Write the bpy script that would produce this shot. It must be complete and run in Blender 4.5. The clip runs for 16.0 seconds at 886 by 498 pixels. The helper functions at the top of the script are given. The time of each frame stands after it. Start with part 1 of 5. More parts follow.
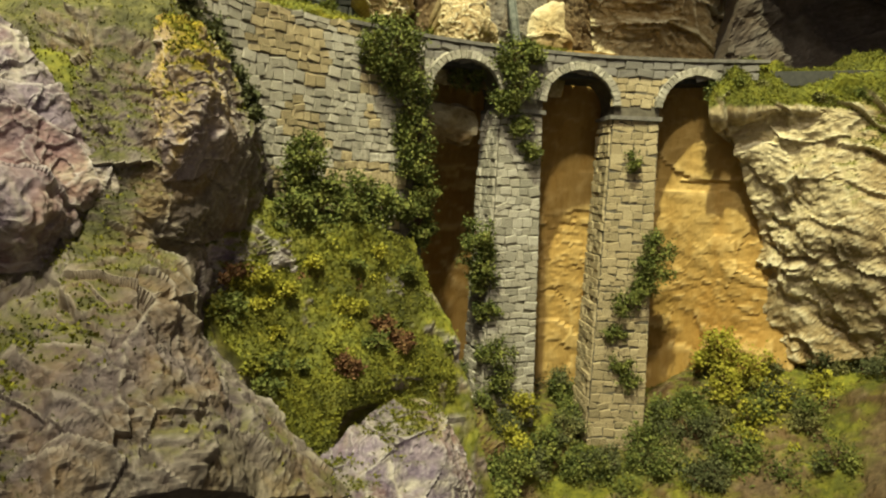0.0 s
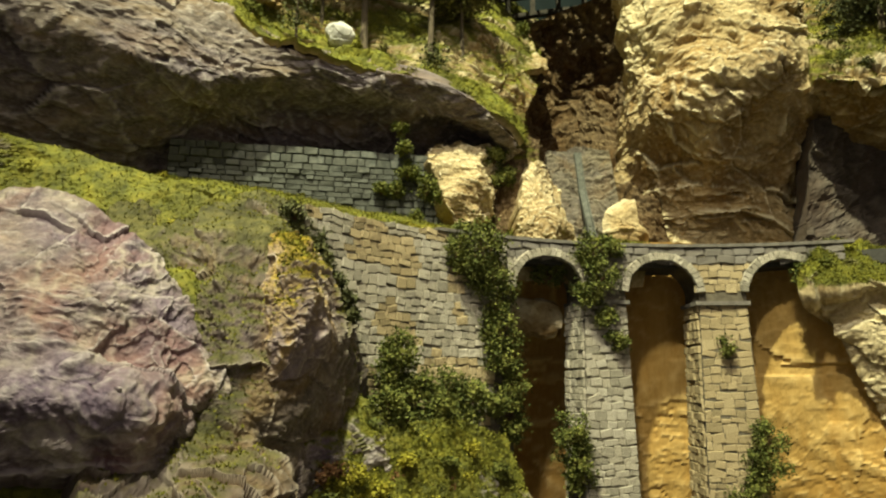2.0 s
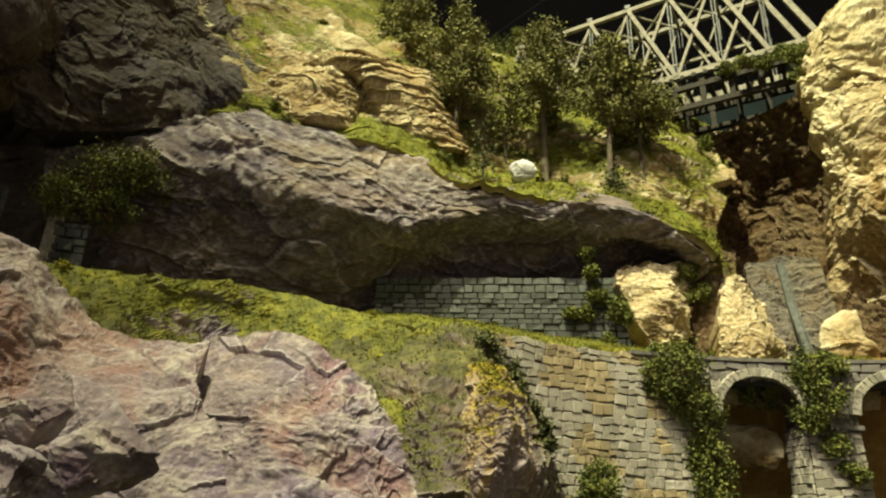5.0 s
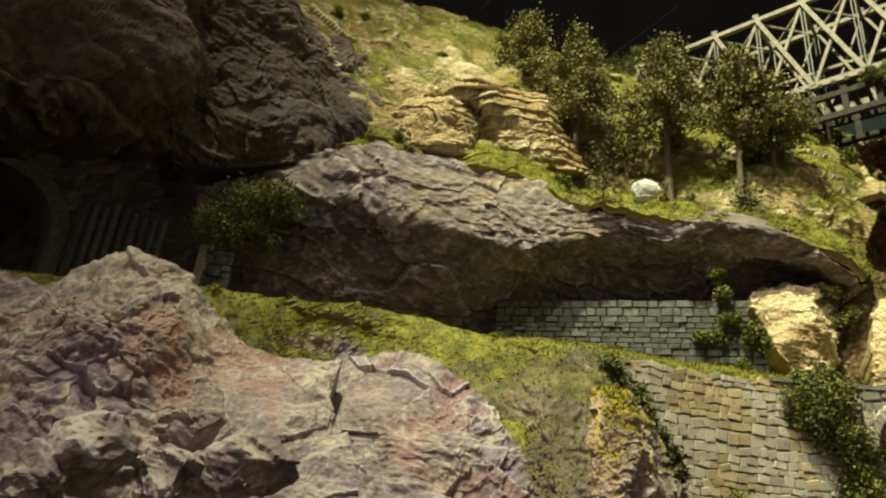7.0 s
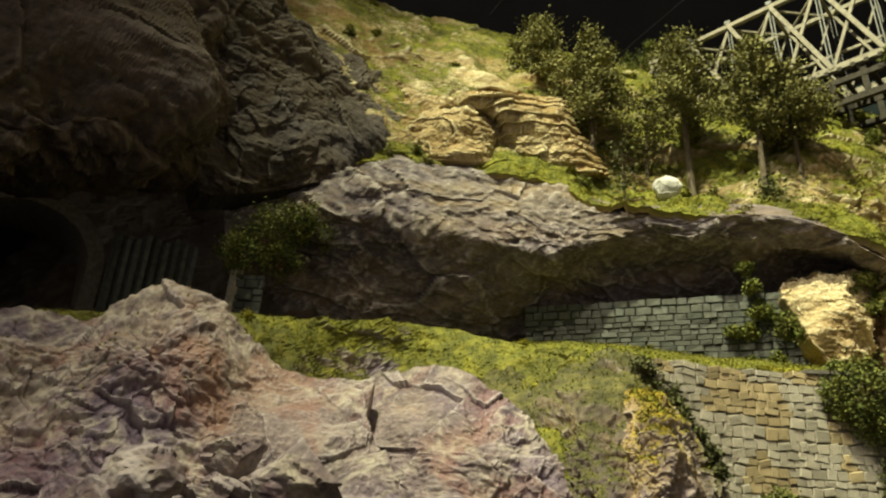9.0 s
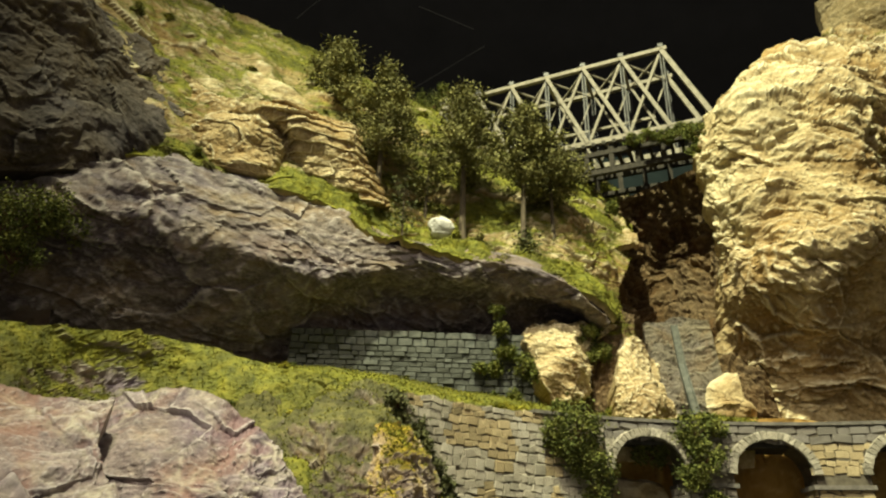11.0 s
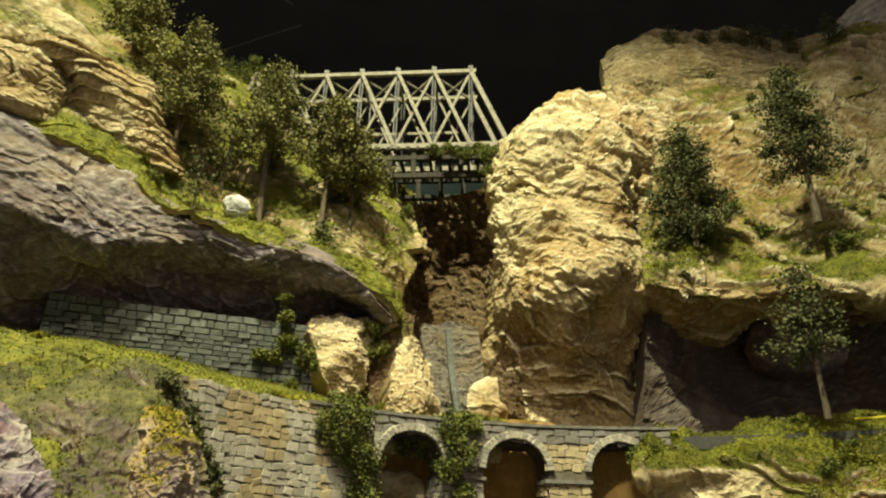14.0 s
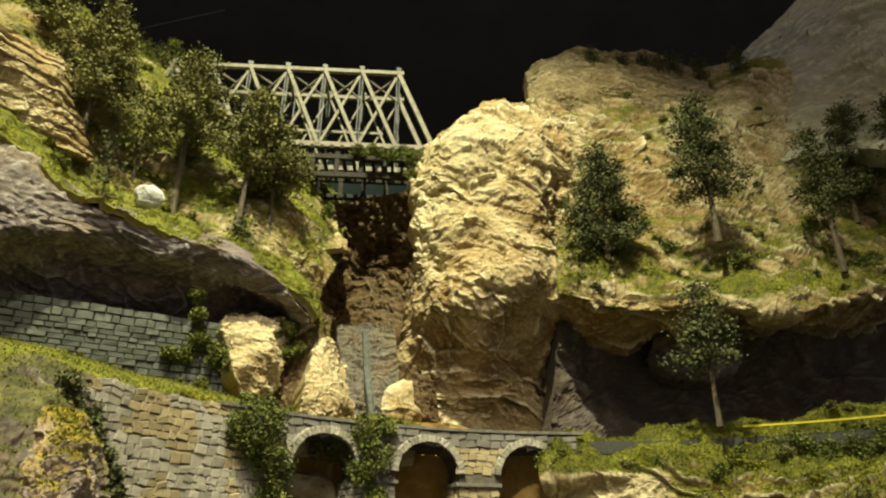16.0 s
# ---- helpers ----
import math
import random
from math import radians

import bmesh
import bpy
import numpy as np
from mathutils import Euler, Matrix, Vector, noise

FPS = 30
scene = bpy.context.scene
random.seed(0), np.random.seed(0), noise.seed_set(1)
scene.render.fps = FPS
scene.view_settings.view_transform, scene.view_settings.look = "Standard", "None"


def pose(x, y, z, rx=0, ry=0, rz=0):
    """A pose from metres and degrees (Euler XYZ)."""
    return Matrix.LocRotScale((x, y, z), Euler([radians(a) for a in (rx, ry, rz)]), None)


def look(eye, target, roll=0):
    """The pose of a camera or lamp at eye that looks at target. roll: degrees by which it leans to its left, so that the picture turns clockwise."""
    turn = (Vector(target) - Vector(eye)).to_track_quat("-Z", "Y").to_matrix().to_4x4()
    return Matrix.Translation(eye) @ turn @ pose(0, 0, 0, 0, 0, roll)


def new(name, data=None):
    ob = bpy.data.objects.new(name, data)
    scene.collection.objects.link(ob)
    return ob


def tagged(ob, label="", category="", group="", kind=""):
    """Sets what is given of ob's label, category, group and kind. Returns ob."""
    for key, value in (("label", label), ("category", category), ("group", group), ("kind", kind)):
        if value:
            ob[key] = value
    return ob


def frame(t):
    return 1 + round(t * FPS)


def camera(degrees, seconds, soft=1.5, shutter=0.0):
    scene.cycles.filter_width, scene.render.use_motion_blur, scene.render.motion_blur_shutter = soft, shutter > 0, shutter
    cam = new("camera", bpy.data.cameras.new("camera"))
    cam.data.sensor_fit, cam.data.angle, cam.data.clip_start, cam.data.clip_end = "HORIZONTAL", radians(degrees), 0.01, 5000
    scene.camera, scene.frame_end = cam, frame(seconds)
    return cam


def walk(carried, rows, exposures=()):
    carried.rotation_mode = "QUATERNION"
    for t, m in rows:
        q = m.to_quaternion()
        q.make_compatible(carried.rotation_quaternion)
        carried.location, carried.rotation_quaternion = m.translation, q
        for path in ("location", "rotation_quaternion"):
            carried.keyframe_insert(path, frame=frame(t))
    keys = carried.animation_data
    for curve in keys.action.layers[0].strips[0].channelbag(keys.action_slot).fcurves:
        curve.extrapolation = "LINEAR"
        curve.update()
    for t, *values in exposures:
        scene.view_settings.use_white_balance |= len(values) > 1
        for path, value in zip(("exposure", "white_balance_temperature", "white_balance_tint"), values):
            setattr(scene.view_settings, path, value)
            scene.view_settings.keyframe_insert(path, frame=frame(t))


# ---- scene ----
# A model railway landscape: a stone viaduct in a gorge, a timber truss bridge high behind it.
cam = camera(68.0, 16.0, soft=2.2)
PATH = [
    (0.0, pose(-0.0000, 0.0000, 1.3000, 83.91, -2.54, 0.00)),
    (0.5, pose(-0.0045, -0.0027, 1.2993, 88.77, -1.89, 1.25)),
    (1.0, pose(-0.0063, -0.0068, 1.2981, 92.98, -1.62, 2.81)),
    (1.5, pose(-0.0084, -0.0103, 1.2941, 96.35, -1.38, 4.92)),
    (2.0, pose(-0.0080, -0.0165, 1.2928, 101.08, -0.38, 6.99)),
    (2.5, pose(-0.0009, -0.0207, 1.2946, 104.46, 0.51, 10.62)),
    (3.0, pose(-0.0037, -0.0276, 1.2950, 107.56, 0.27, 13.06)),
    (3.5, pose(-0.0031, -0.0338, 1.2928, 109.79, -0.17, 15.47)),
    (4.0, pose(-0.0029, -0.0386, 1.2914, 111.17, -0.81, 17.50)),
    (4.5, pose(-0.0023, -0.0410, 1.2929, 111.77, -1.47, 20.09)),
    (5.0, pose(0.0002, -0.0435, 1.2932, 111.23, -1.92, 23.66)),
    (5.2, pose(-0.0005, -0.0436, 1.2944, 111.22, -2.19, 24.92)),
    (7.5, pose(0.0031, -0.0556, 1.2859, 113.06, -5.15, 34.93)),
    (8.0, pose(0.0024, -0.0590, 1.2871, 112.99, -4.01, 36.94)),
    (8.2, pose(0.0043, -0.0594, 1.2873, 112.64, -3.19, 38.11)),
    (10.3, pose(0.0149, -0.0706, 1.3062, 114.89, -1.16, 25.20)),
    (10.5, pose(0.0188, -0.0726, 1.3072, 114.83, -0.95, 21.95)),
    (11.0, pose(0.0220, -0.0768, 1.3087, 114.53, -1.60, 16.52)),
    (11.5, pose(0.0164, -0.0860, 1.3115, 113.81, -2.05, 10.99)),
    (12.0, pose(0.0123, -0.0909, 1.3128, 113.40, -2.14, 6.03)),
    (12.5, pose(0.0121, -0.0922, 1.3127, 113.44, -1.64, 3.74)),
    (13.0, pose(0.0133, -0.0939, 1.3111, 113.27, -1.24, 2.12)),
    (13.5, pose(0.0110, -0.0980, 1.3110, 113.35, -1.14, -0.49)),
    (14.0, pose(0.0089, -0.1000, 1.3091, 114.00, -1.14, -3.61)),
    (14.5, pose(0.0064, -0.1032, 1.3120, 114.24, -0.86, -6.03)),
    (15.0, pose(0.0022, -0.1060, 1.3159, 114.42, -0.74, -8.11)),
    (15.5, pose(0.0030, -0.1069, 1.3157, 114.74, -0.76, -9.64)),
    (16.0, pose(-0.0003, -0.1063, 1.3128, 114.09, -0.57, -11.33)),
]
walk(cam, PATH)
scene.view_settings.exposure = 0.0

# ---- light: exhibition spots in a dark hall ----
world = bpy.data.worlds.new("hall")
scene.world = world
world.use_nodes = True
world.node_tree.nodes["Background"].inputs[0].default_value = (1.0, 0.88, 0.70, 1)
world.node_tree.nodes["Background"].inputs[1].default_value = 0.26


def spot(name, eye, target, watts, colour, degrees, blend, radius):
    lamp = bpy.data.lights.new(name, "SPOT")
    lamp.energy, lamp.color = watts, colour
    lamp.spot_size, lamp.spot_blend, lamp.shadow_soft_size = radians(degrees), blend, radius
    ob = new(name, lamp)
    ob.matrix_world = look(eye, target)
    return ob


spot("key_spot", (-0.24, -0.30, 3.5), (0.04, 0.92, 1.89), 505, (0.966, 0.955, 0.59), 63, 1.0, 0.03)
spot("near_spot", (-0.18, -0.55, 2.9), (-0.03, 0.58, 1.16), 118, (1.0, 0.91, 0.67), 52, 1.0, 0.05)


# ---- materials ----
def shader(name, rough=0.85, spec=0.25):
    m = bpy.data.materials.new(name)
    m.use_nodes = True
    nt = m.node_tree
    b = nt.nodes["Principled BSDF"]
    b.inputs["Roughness"].default_value = rough
    b.inputs["Specular IOR Level"].default_value = spec
    return m, nt, b


def node(nt, kind, **values):
    n = nt.nodes.new(kind)
    for key, v in values.items():
        n.inputs[key.replace("_", " ")].default_value = v
    return n


def coords(nt, scale=(1, 1, 1), turn=(0, 0, 0)):
    tc = nt.nodes.new("ShaderNodeTexCoord")
    mp = nt.nodes.new("ShaderNodeMapping")
    mp.inputs["Scale"].default_value, mp.inputs["Rotation"].default_value = scale, [radians(a) for a in turn]
    nt.links.new(tc.outputs["Object"], mp.inputs["Vector"])
    return mp.outputs[0]


def ramp(nt, fac, stops):
    r = nt.nodes.new("ShaderNodeValToRGB")
    els = r.color_ramp.elements
    while len(els) < len(stops):
        els.new(0.5)
    for e, (pos, c) in zip(els, stops):
        e.position, e.color = pos, (*c, 1)
    nt.links.new(fac, r.inputs[0])
    return r.outputs[0]


def mix(nt, fac, a, b, mode="MIX"):
    n = nt.nodes.new("ShaderNodeMix")
    n.data_type, n.blend_type = "RGBA", mode
    for sock, v in ((n.inputs[0], fac), (n.inputs[6], a), (n.inputs[7], b)):
        if isinstance(v, (int, float)):
            sock.default_value = v
        elif isinstance(v, tuple):
            sock.default_value = (*v, 1)
        else:
            nt.links.new(v, sock)
    return n.outputs[2]


def noise_tex(nt, vec, scale, detail=5.0, rough=0.6, warp=0.0):
    n = node(nt, "ShaderNodeTexNoise", Scale=scale, Detail=detail, Roughness=rough, Distortion=warp)
    nt.links.new(vec, n.inputs["Vector"])
    return n.outputs[0]


def bump(nt, b, height, strength, distance):
    n = nt.nodes.new("ShaderNodeBump")
    n.inputs["Strength"].default_value, n.inputs["Distance"].default_value = strength, distance
    nt.links.new(height, n.inputs["Height"])
    nt.links.new(n.outputs[0], b.inputs["Normal"])


MOSS = ((0.055, 0.066, 0.014), (0.13, 0.14, 0.018), (0.24, 0.23, 0.028))


def rock_mat(name, dark, mid, light, stain, scale=14.0, stretch=(1, 1, 1), turn=(0, 0, 0), moss=MOSS, rough=0.8, hues=((1.02, 0.94, 0.84), (0.80, 0.78, 0.92)), veins=None):
    """Painted plaster rock: blotches, stains, fine grain, crests paler by relief height, with moss where the mesh says
    so.
    """
    m, nt, b = shader(name, rough)
    vec = coords(nt, stretch, turn)
    blot = ramp(nt, noise_tex(nt, vec, scale, 8, 0.65, 0.6), [(0.28, dark), (0.47, mid), (0.68, light)])
    fine = noise_tex(nt, vec, scale * 9, 6, 0.7)
    c = mix(nt, 0.55, blot, ramp(nt, fine, [(0.3, dark), (0.5, mid), (0.75, light)]))
    patch = ramp(nt, noise_tex(nt, vec, scale * 0.55, 7, 0.62, 1.0), [(0.49, (0, 0, 0)), (0.63, (1, 1, 1))])
    c = mix(nt, patch, c, mix(nt, 0.55, c, stain))
    wash = ramp(nt, noise_tex(nt, vec, scale * 0.3, 3, 0.5, 0.8), [(0.36, hues[0]), (0.62, hues[1])])
    c = mix(nt, 1.0, c, wash, "MULTIPLY")
    if veins:
        web = node(nt, "ShaderNodeTexVoronoi", Scale=scale * 1.7)
        web.feature = "DISTANCE_TO_EDGE"
        warp = node(nt, "ShaderNodeTexNoise", Scale=scale * 1.2, Detail=4.0)
        nt.links.new(vec, warp.inputs["Vector"])
        bent = nt.nodes.new("ShaderNodeVectorMath")
        bent.operation = "MULTIPLY_ADD"
        bent.inputs[1].default_value = (0.05, 0.05, 0.05)
        nt.links.new(warp.outputs["Color"], bent.inputs[0])
        nt.links.new(vec, bent.inputs[2])
        nt.links.new(bent.outputs[0], web.inputs["Vector"])
        line = ramp(nt, web.outputs["Distance"], [(0.0, (0.75, 0.75, 0.75)), (0.10, (0.25, 0.25, 0.25)), (0.24, (0, 0, 0))])
        line = mix(nt, 1.0, line, ramp(nt, noise_tex(nt, vec, scale * 0.8, 3), [(0.42, (0, 0, 0)), (0.62, (1, 1, 1))]), "MULTIPLY")
        c = mix(nt, line, c, veins)
    # crest pales the colour where the relief stands above its surroundings
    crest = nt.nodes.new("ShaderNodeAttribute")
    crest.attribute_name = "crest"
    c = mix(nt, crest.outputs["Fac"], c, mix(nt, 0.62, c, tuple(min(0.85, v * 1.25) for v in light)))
    at = nt.nodes.new("ShaderNodeAttribute")
    at.attribute_name = "moss"
    green = ramp(nt, noise_tex(nt, coords(nt), 60, 6, 0.7), [(0.30, moss[0]), (0.5, moss[1]), (0.72, moss[2])])
    green = mix(nt, 1.0, green, ramp(nt, noise_tex(nt, coords(nt), 13, 4, 0.6), [(0.34, (0.55, 0.52, 0.55)), (0.62, (1.25, 1.2, 1.1))]), "MULTIPLY")
    c = mix(nt, at.outputs["Fac"], c, green)
    nt.links.new(c, b.inputs["Base Color"])
    bump(nt, b, fine, 0.55, 0.004)
    return m


def plain_mat(name, dark, light, scale, rough=0.85, spec=0.25, stretch=(1, 1, 1), depth=0.002, per_object=0.0):
    m, nt, b = shader(name, rough, spec)
    n = noise_tex(nt, coords(nt, stretch), scale, 7, 0.65)
    c = ramp(nt, n, [(0.3, dark), (0.7, light)])
    if per_object:
        info = nt.nodes.new("ShaderNodeObjectInfo")
        isl = nt.nodes.new("ShaderNodeNewGeometry")
        add = nt.nodes.new("ShaderNodeMath")
        add.operation = "ADD"
        nt.links.new(info.outputs["Random"], add.inputs[0])
        nt.links.new(isl.outputs["Random Per Island"], add.inputs[1])
        fr = nt.nodes.new("ShaderNodeMath")
        fr.operation = "FRACT"
        nt.links.new(add.outputs[0], fr.inputs[0])
        lo = 1.0 - per_object
        c = mix(nt, 1.0, c, ramp(nt, fr.outputs[0], [(0.0, (lo, lo, lo * 0.96)), (0.5, (0.9, 0.88, 0.84)), (1.0, (1.0, 1.0, 1.0))]), "MULTIPLY")
    nt.links.new(c, b.inputs["Base Color"])
    bump(nt, b, n, 0.4, depth)
    return m


def leaf_mat(name, dark, mid, light):
    m, nt, b = shader(name, 0.75, 0.2)
    g = nt.nodes.new("ShaderNodeNewGeometry")
    each = ramp(nt, g.outputs["Random Per Island"], [(0.0, dark), (0.55, mid), (1.0, light)])
    spread = ramp(nt, noise_tex(nt, coords(nt), 26, 4, 0.6), [(0.34, dark), (0.52, mid), (0.68, light)])
    c = mix(nt, 0.5, each, spread)
    nt.links.new(c, b.inputs["Base Color"])
    return m


# darker grey for the left cliff: the overhang's shade is put into the colour
SHADED_GREY = rock_mat("shaded_grey_rock", (0.020, 0.018, 0.018), (0.060, 0.053, 0.049), (0.175, 0.155, 0.14), (0.09, 0.07, 0.04), 14)
# brown kept dark so the overhang looks shaded under the lamps
SHADED_BROWN = rock_mat("brown_shaded_rock", (0.025, 0.020, 0.018), (0.075, 0.060, 0.050), (0.17, 0.14, 0.115), (0.07, 0.06, 0.03), 10, (1, 1, 2.5))
LICHEN = rock_mat("lichen_spotted_rock", (0.09, 0.075, 0.08), (0.23, 0.19, 0.19), (0.42, 0.37, 0.34), (0.50, 0.36, 0.03), 18, moss=((0.10, 0.09, 0.015), (0.26, 0.21, 0.02), (0.48, 0.37, 0.03)))
OLIVE = rock_mat("olive_stained_rock", (0.06, 0.05, 0.03), (0.24, 0.195, 0.12), (0.45, 0.38, 0.25), (0.13, 0.12, 0.05), 14, hues=((1.0, 1.0, 0.93), (0.80, 0.70, 0.50)))
PURPLE = rock_mat("purple_grey_rock", (0.04, 0.036, 0.045), (0.165, 0.142, 0.158), (0.42, 0.385, 0.385), (0.27, 0.15, 0.115), 20, rough=0.62, hues=((1.12, 1.02, 0.84), (0.80, 0.70, 0.90)), veins=(0.50, 0.46, 0.37))
GREY = rock_mat("grey_layered_rock", (0.028, 0.025, 0.027), (0.125, 0.11, 0.108), (0.37, 0.34, 0.325), (0.20, 0.15, 0.09), 18, (1, 1, 3.0), (0, 14, 0), hues=((1.18, 1.10, 0.96), (0.90, 0.84, 0.98)))
# rock deep under overhangs: its shade is put into the base colour
HOLLOW_SHADE = rock_mat("shade_coloured_rock", (0.03, 0.026, 0.022), (0.085, 0.072, 0.06), (0.16, 0.14, 0.12), (0.10, 0.07, 0.045), 14)
YELLOW = rock_mat("ochre_rock", (0.11, 0.080, 0.040), (0.37, 0.30, 0.18), (0.70, 0.63, 0.46), (0.19, 0.125, 0.055), 15, hues=((1.08, 1.06, 0.98), (0.70, 0.56, 0.35)))
GULLY = rock_mat("grey_gully_rock", (0.045, 0.040, 0.030), (0.13, 0.115, 0.085), (0.27, 0.245, 0.185), (0.16, 0.11, 0.06), 24, (1.4, 1.4, 0.7))
BROWN = rock_mat("brown_gorge_rock", (0.020, 0.014, 0.010), (0.095, 0.064, 0.037), (0.23, 0.17, 0.10), (0.15, 0.085, 0.035), 22, (1.6, 1.6, 0.6), hues=((1.0, 1.0, 0.93), (0.80, 0.70, 0.50)))
TAN = rock_mat("tan_plaster_rock", (0.30, 0.19, 0.06), (0.46, 0.31, 0.11), (0.55, 0.40, 0.17), (0.42, 0.24, 0.06), 9, (1.5, 1.5, 0.45), hues=((1.0, 1.0, 0.93), (0.80, 0.70, 0.50)))
FAR = rock_mat("far_mountain_rock", (0.24, 0.25, 0.20), (0.42, 0.42, 0.34), (0.55, 0.54, 0.44), (0.20, 0.22, 0.12), 6)
NEAR = rock_mat("olive_grey_rock", (0.035, 0.031, 0.027), (0.135, 0.117, 0.103), (0.31, 0.275, 0.235), (0.22, 0.15, 0.06), 20, rough=0.7, moss=((0.040, 0.043, 0.018), (0.095, 0.096, 0.034), (0.19, 0.18, 0.06)), hues=((1.05, 1.0, 0.86), (0.82, 0.74, 0.84)))
STONE_GREY = plain_mat("grey_limestone", (0.27, 0.25, 0.205), (0.62, 0.58, 0.50), 210, per_object=0.38, depth=0.003)
STONE_TAN = plain_mat("warm_limestone", (0.28, 0.22, 0.12), (0.60, 0.50, 0.32), 210, per_object=0.38, depth=0.003)
# darkened to put shade into the low wall; chute, boards and rails share it
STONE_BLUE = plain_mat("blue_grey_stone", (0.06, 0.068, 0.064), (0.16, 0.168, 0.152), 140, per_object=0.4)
STONE_DARK = plain_mat("dark_parapet_stone", (0.14, 0.13, 0.12), (0.30, 0.28, 0.26), 150, per_object=0.4)
MORTAR = plain_mat("mortar", (0.07, 0.06, 0.045), (0.16, 0.14, 0.105), 120)
TIMBER = plain_mat("weathered_grey_timber", (0.14, 0.125, 0.095), (0.31, 0.28, 0.225), 90, 0.7, 0.3, (1, 1, 1))
BLACKWOOD = plain_mat("tarred_timber", (0.02, 0.018, 0.015), (0.06, 0.052, 0.042), 120)
IRON = plain_mat("black_iron", (0.015, 0.015, 0.015), (0.04, 0.04, 0.04), 200, 0.5, 0.5)
BARK = plain_mat("bark", (0.05, 0.038, 0.026), (0.16, 0.13, 0.09), 220, stretch=(1, 1, 0.25))
TWIG = plain_mat("brown_twig", (0.06, 0.03, 0.018), (0.16, 0.08, 0.05), 200)
BLACK = plain_mat("black_hall", (0.012, 0.013, 0.014), (0.020, 0.021, 0.022), 4)
LEAF_DARK = leaf_mat("dark_needles", (0.040, 0.043, 0.016), (0.145, 0.140, 0.048), (0.33, 0.305, 0.11))
LEAF_BLACK = leaf_mat("shaded_needles", (0.028, 0.036, 0.016), (0.085, 0.094, 0.038), (0.19, 0.19, 0.08))
LEAF_GREEN = leaf_mat("ivy_green", (0.032, 0.046, 0.014), (0.10, 0.12, 0.028), (0.26, 0.26, 0.06))
LEAF_YELLOW = leaf_mat("yellow_green_leaf", (0.14, 0.14, 0.02), (0.30, 0.28, 0.03), (0.45, 0.40, 0.06))
LEAF_LIME = leaf_mat("moss_fibre", (0.042, 0.050, 0.012), (0.140, 0.142, 0.020), (0.31, 0.29, 0.034))
LEAF_RED = leaf_mat("rusty_leaf", (0.06, 0.025, 0.012), (0.13, 0.06, 0.03), (0.23, 0.14, 0.055))
WATER = plain_mat("blue_green_backboard", (0.004, 0.010, 0.012), (0.010, 0.020, 0.022), 12)
WHITE = plain_mat("white_stone", (0.34, 0.34, 0.33), (0.64, 0.63, 0.61), 60)
PAINT = plain_mat("yellow_road_paint", (0.55, 0.45, 0.03), (0.75, 0.62, 0.06), 80)
PALE_BLUE = plain_mat("pale_blue_paint", (0.22, 0.28, 0.36), (0.30, 0.37, 0.46), 20)
ASPHALT = plain_mat("asphalt", (0.04, 0.04, 0.038), (0.08, 0.078, 0.07), 200)


# ---- helpers for meshes ----
def mesh_object(name, bm, material, smooth=False):
    me = bpy.data.meshes.new(name)
    bm.to_mesh(me)
    bm.free()
    me.materials.append(material)
    if smooth:
        me.shade_smooth()
    return new(name, me)


def part(name, bm, material, parent, label="", smooth=False):
    ob = mesh_object(name, bm, material, smooth)
    ob.parent = parent
    if label:
        ob["label"] = label
    return ob


def arrays_object(name, verts, faces, material, smooth=False):
    me = bpy.data.meshes.new(name)
    me.from_pydata(verts, [], faces)
    me.materials.append(material)
    if smooth:
        me.shade_smooth()
    return new(name, me)


def spline(pts, n):
    """n points on a Catmull-Rom curve through the rows of pts."""
    pts = np.asarray(pts, float)
    ext = np.concatenate([2 * pts[:1] - pts[1:2], pts, 2 * pts[-1:] - pts[-2:-1]])
    u = np.linspace(0, len(pts) - 1 - 1e-9, n)
    i = u.astype(int)
    f = (u - i).reshape(-1, *([1] * (pts.ndim - 1)))
    a, b, c, d = ext[i], ext[i + 1], ext[i + 2], ext[i + 3]
    return 0.5 * (2 * b + (c - a) * f + (2 * a - 5 * b + 4 * c - d) * f**2 + (3 * b - a - 3 * c + d) * f**3)


def facet(p, size):
    """Tilted flat facets, one a Voronoi cell: broken rock."""
    q = p / size
    d, pts = noise.voronoi(q)
    tilt = noise.cell_vector(pts[0] * 7.3) - Vector((0.5, 0.5, 0.5))
    return tilt.dot(q - pts[0]) * 1.6 + (tilt.x + tilt.y) * 0.5


def layers(p, period, along, wander):
    """Rounded ledges of bedded rock: 0 to 1 across each bed."""
    s = p.dot(along) / period + noise.noise(p * wander) * 0.9 + noise.noise(p * wander * 3.3) * 0.35
    f = s - math.floor(s)
    k = noise.noise(Vector((math.floor(s) * 3.1, 0.4, 0.7)))
    return (1 - f) ** 0.8 * min(1.0, f / 0.12) * (0.75 + 0.6 * k)


def terrace(v, sharp=5.0):
    """Steps a smooth height into flat treads with short risers."""
    k = math.floor(v)
    f = v - k
    return k + min(1.0, max(0.0, (f - 0.5) * sharp + 0.5)) * 0.8 + f * 0.2


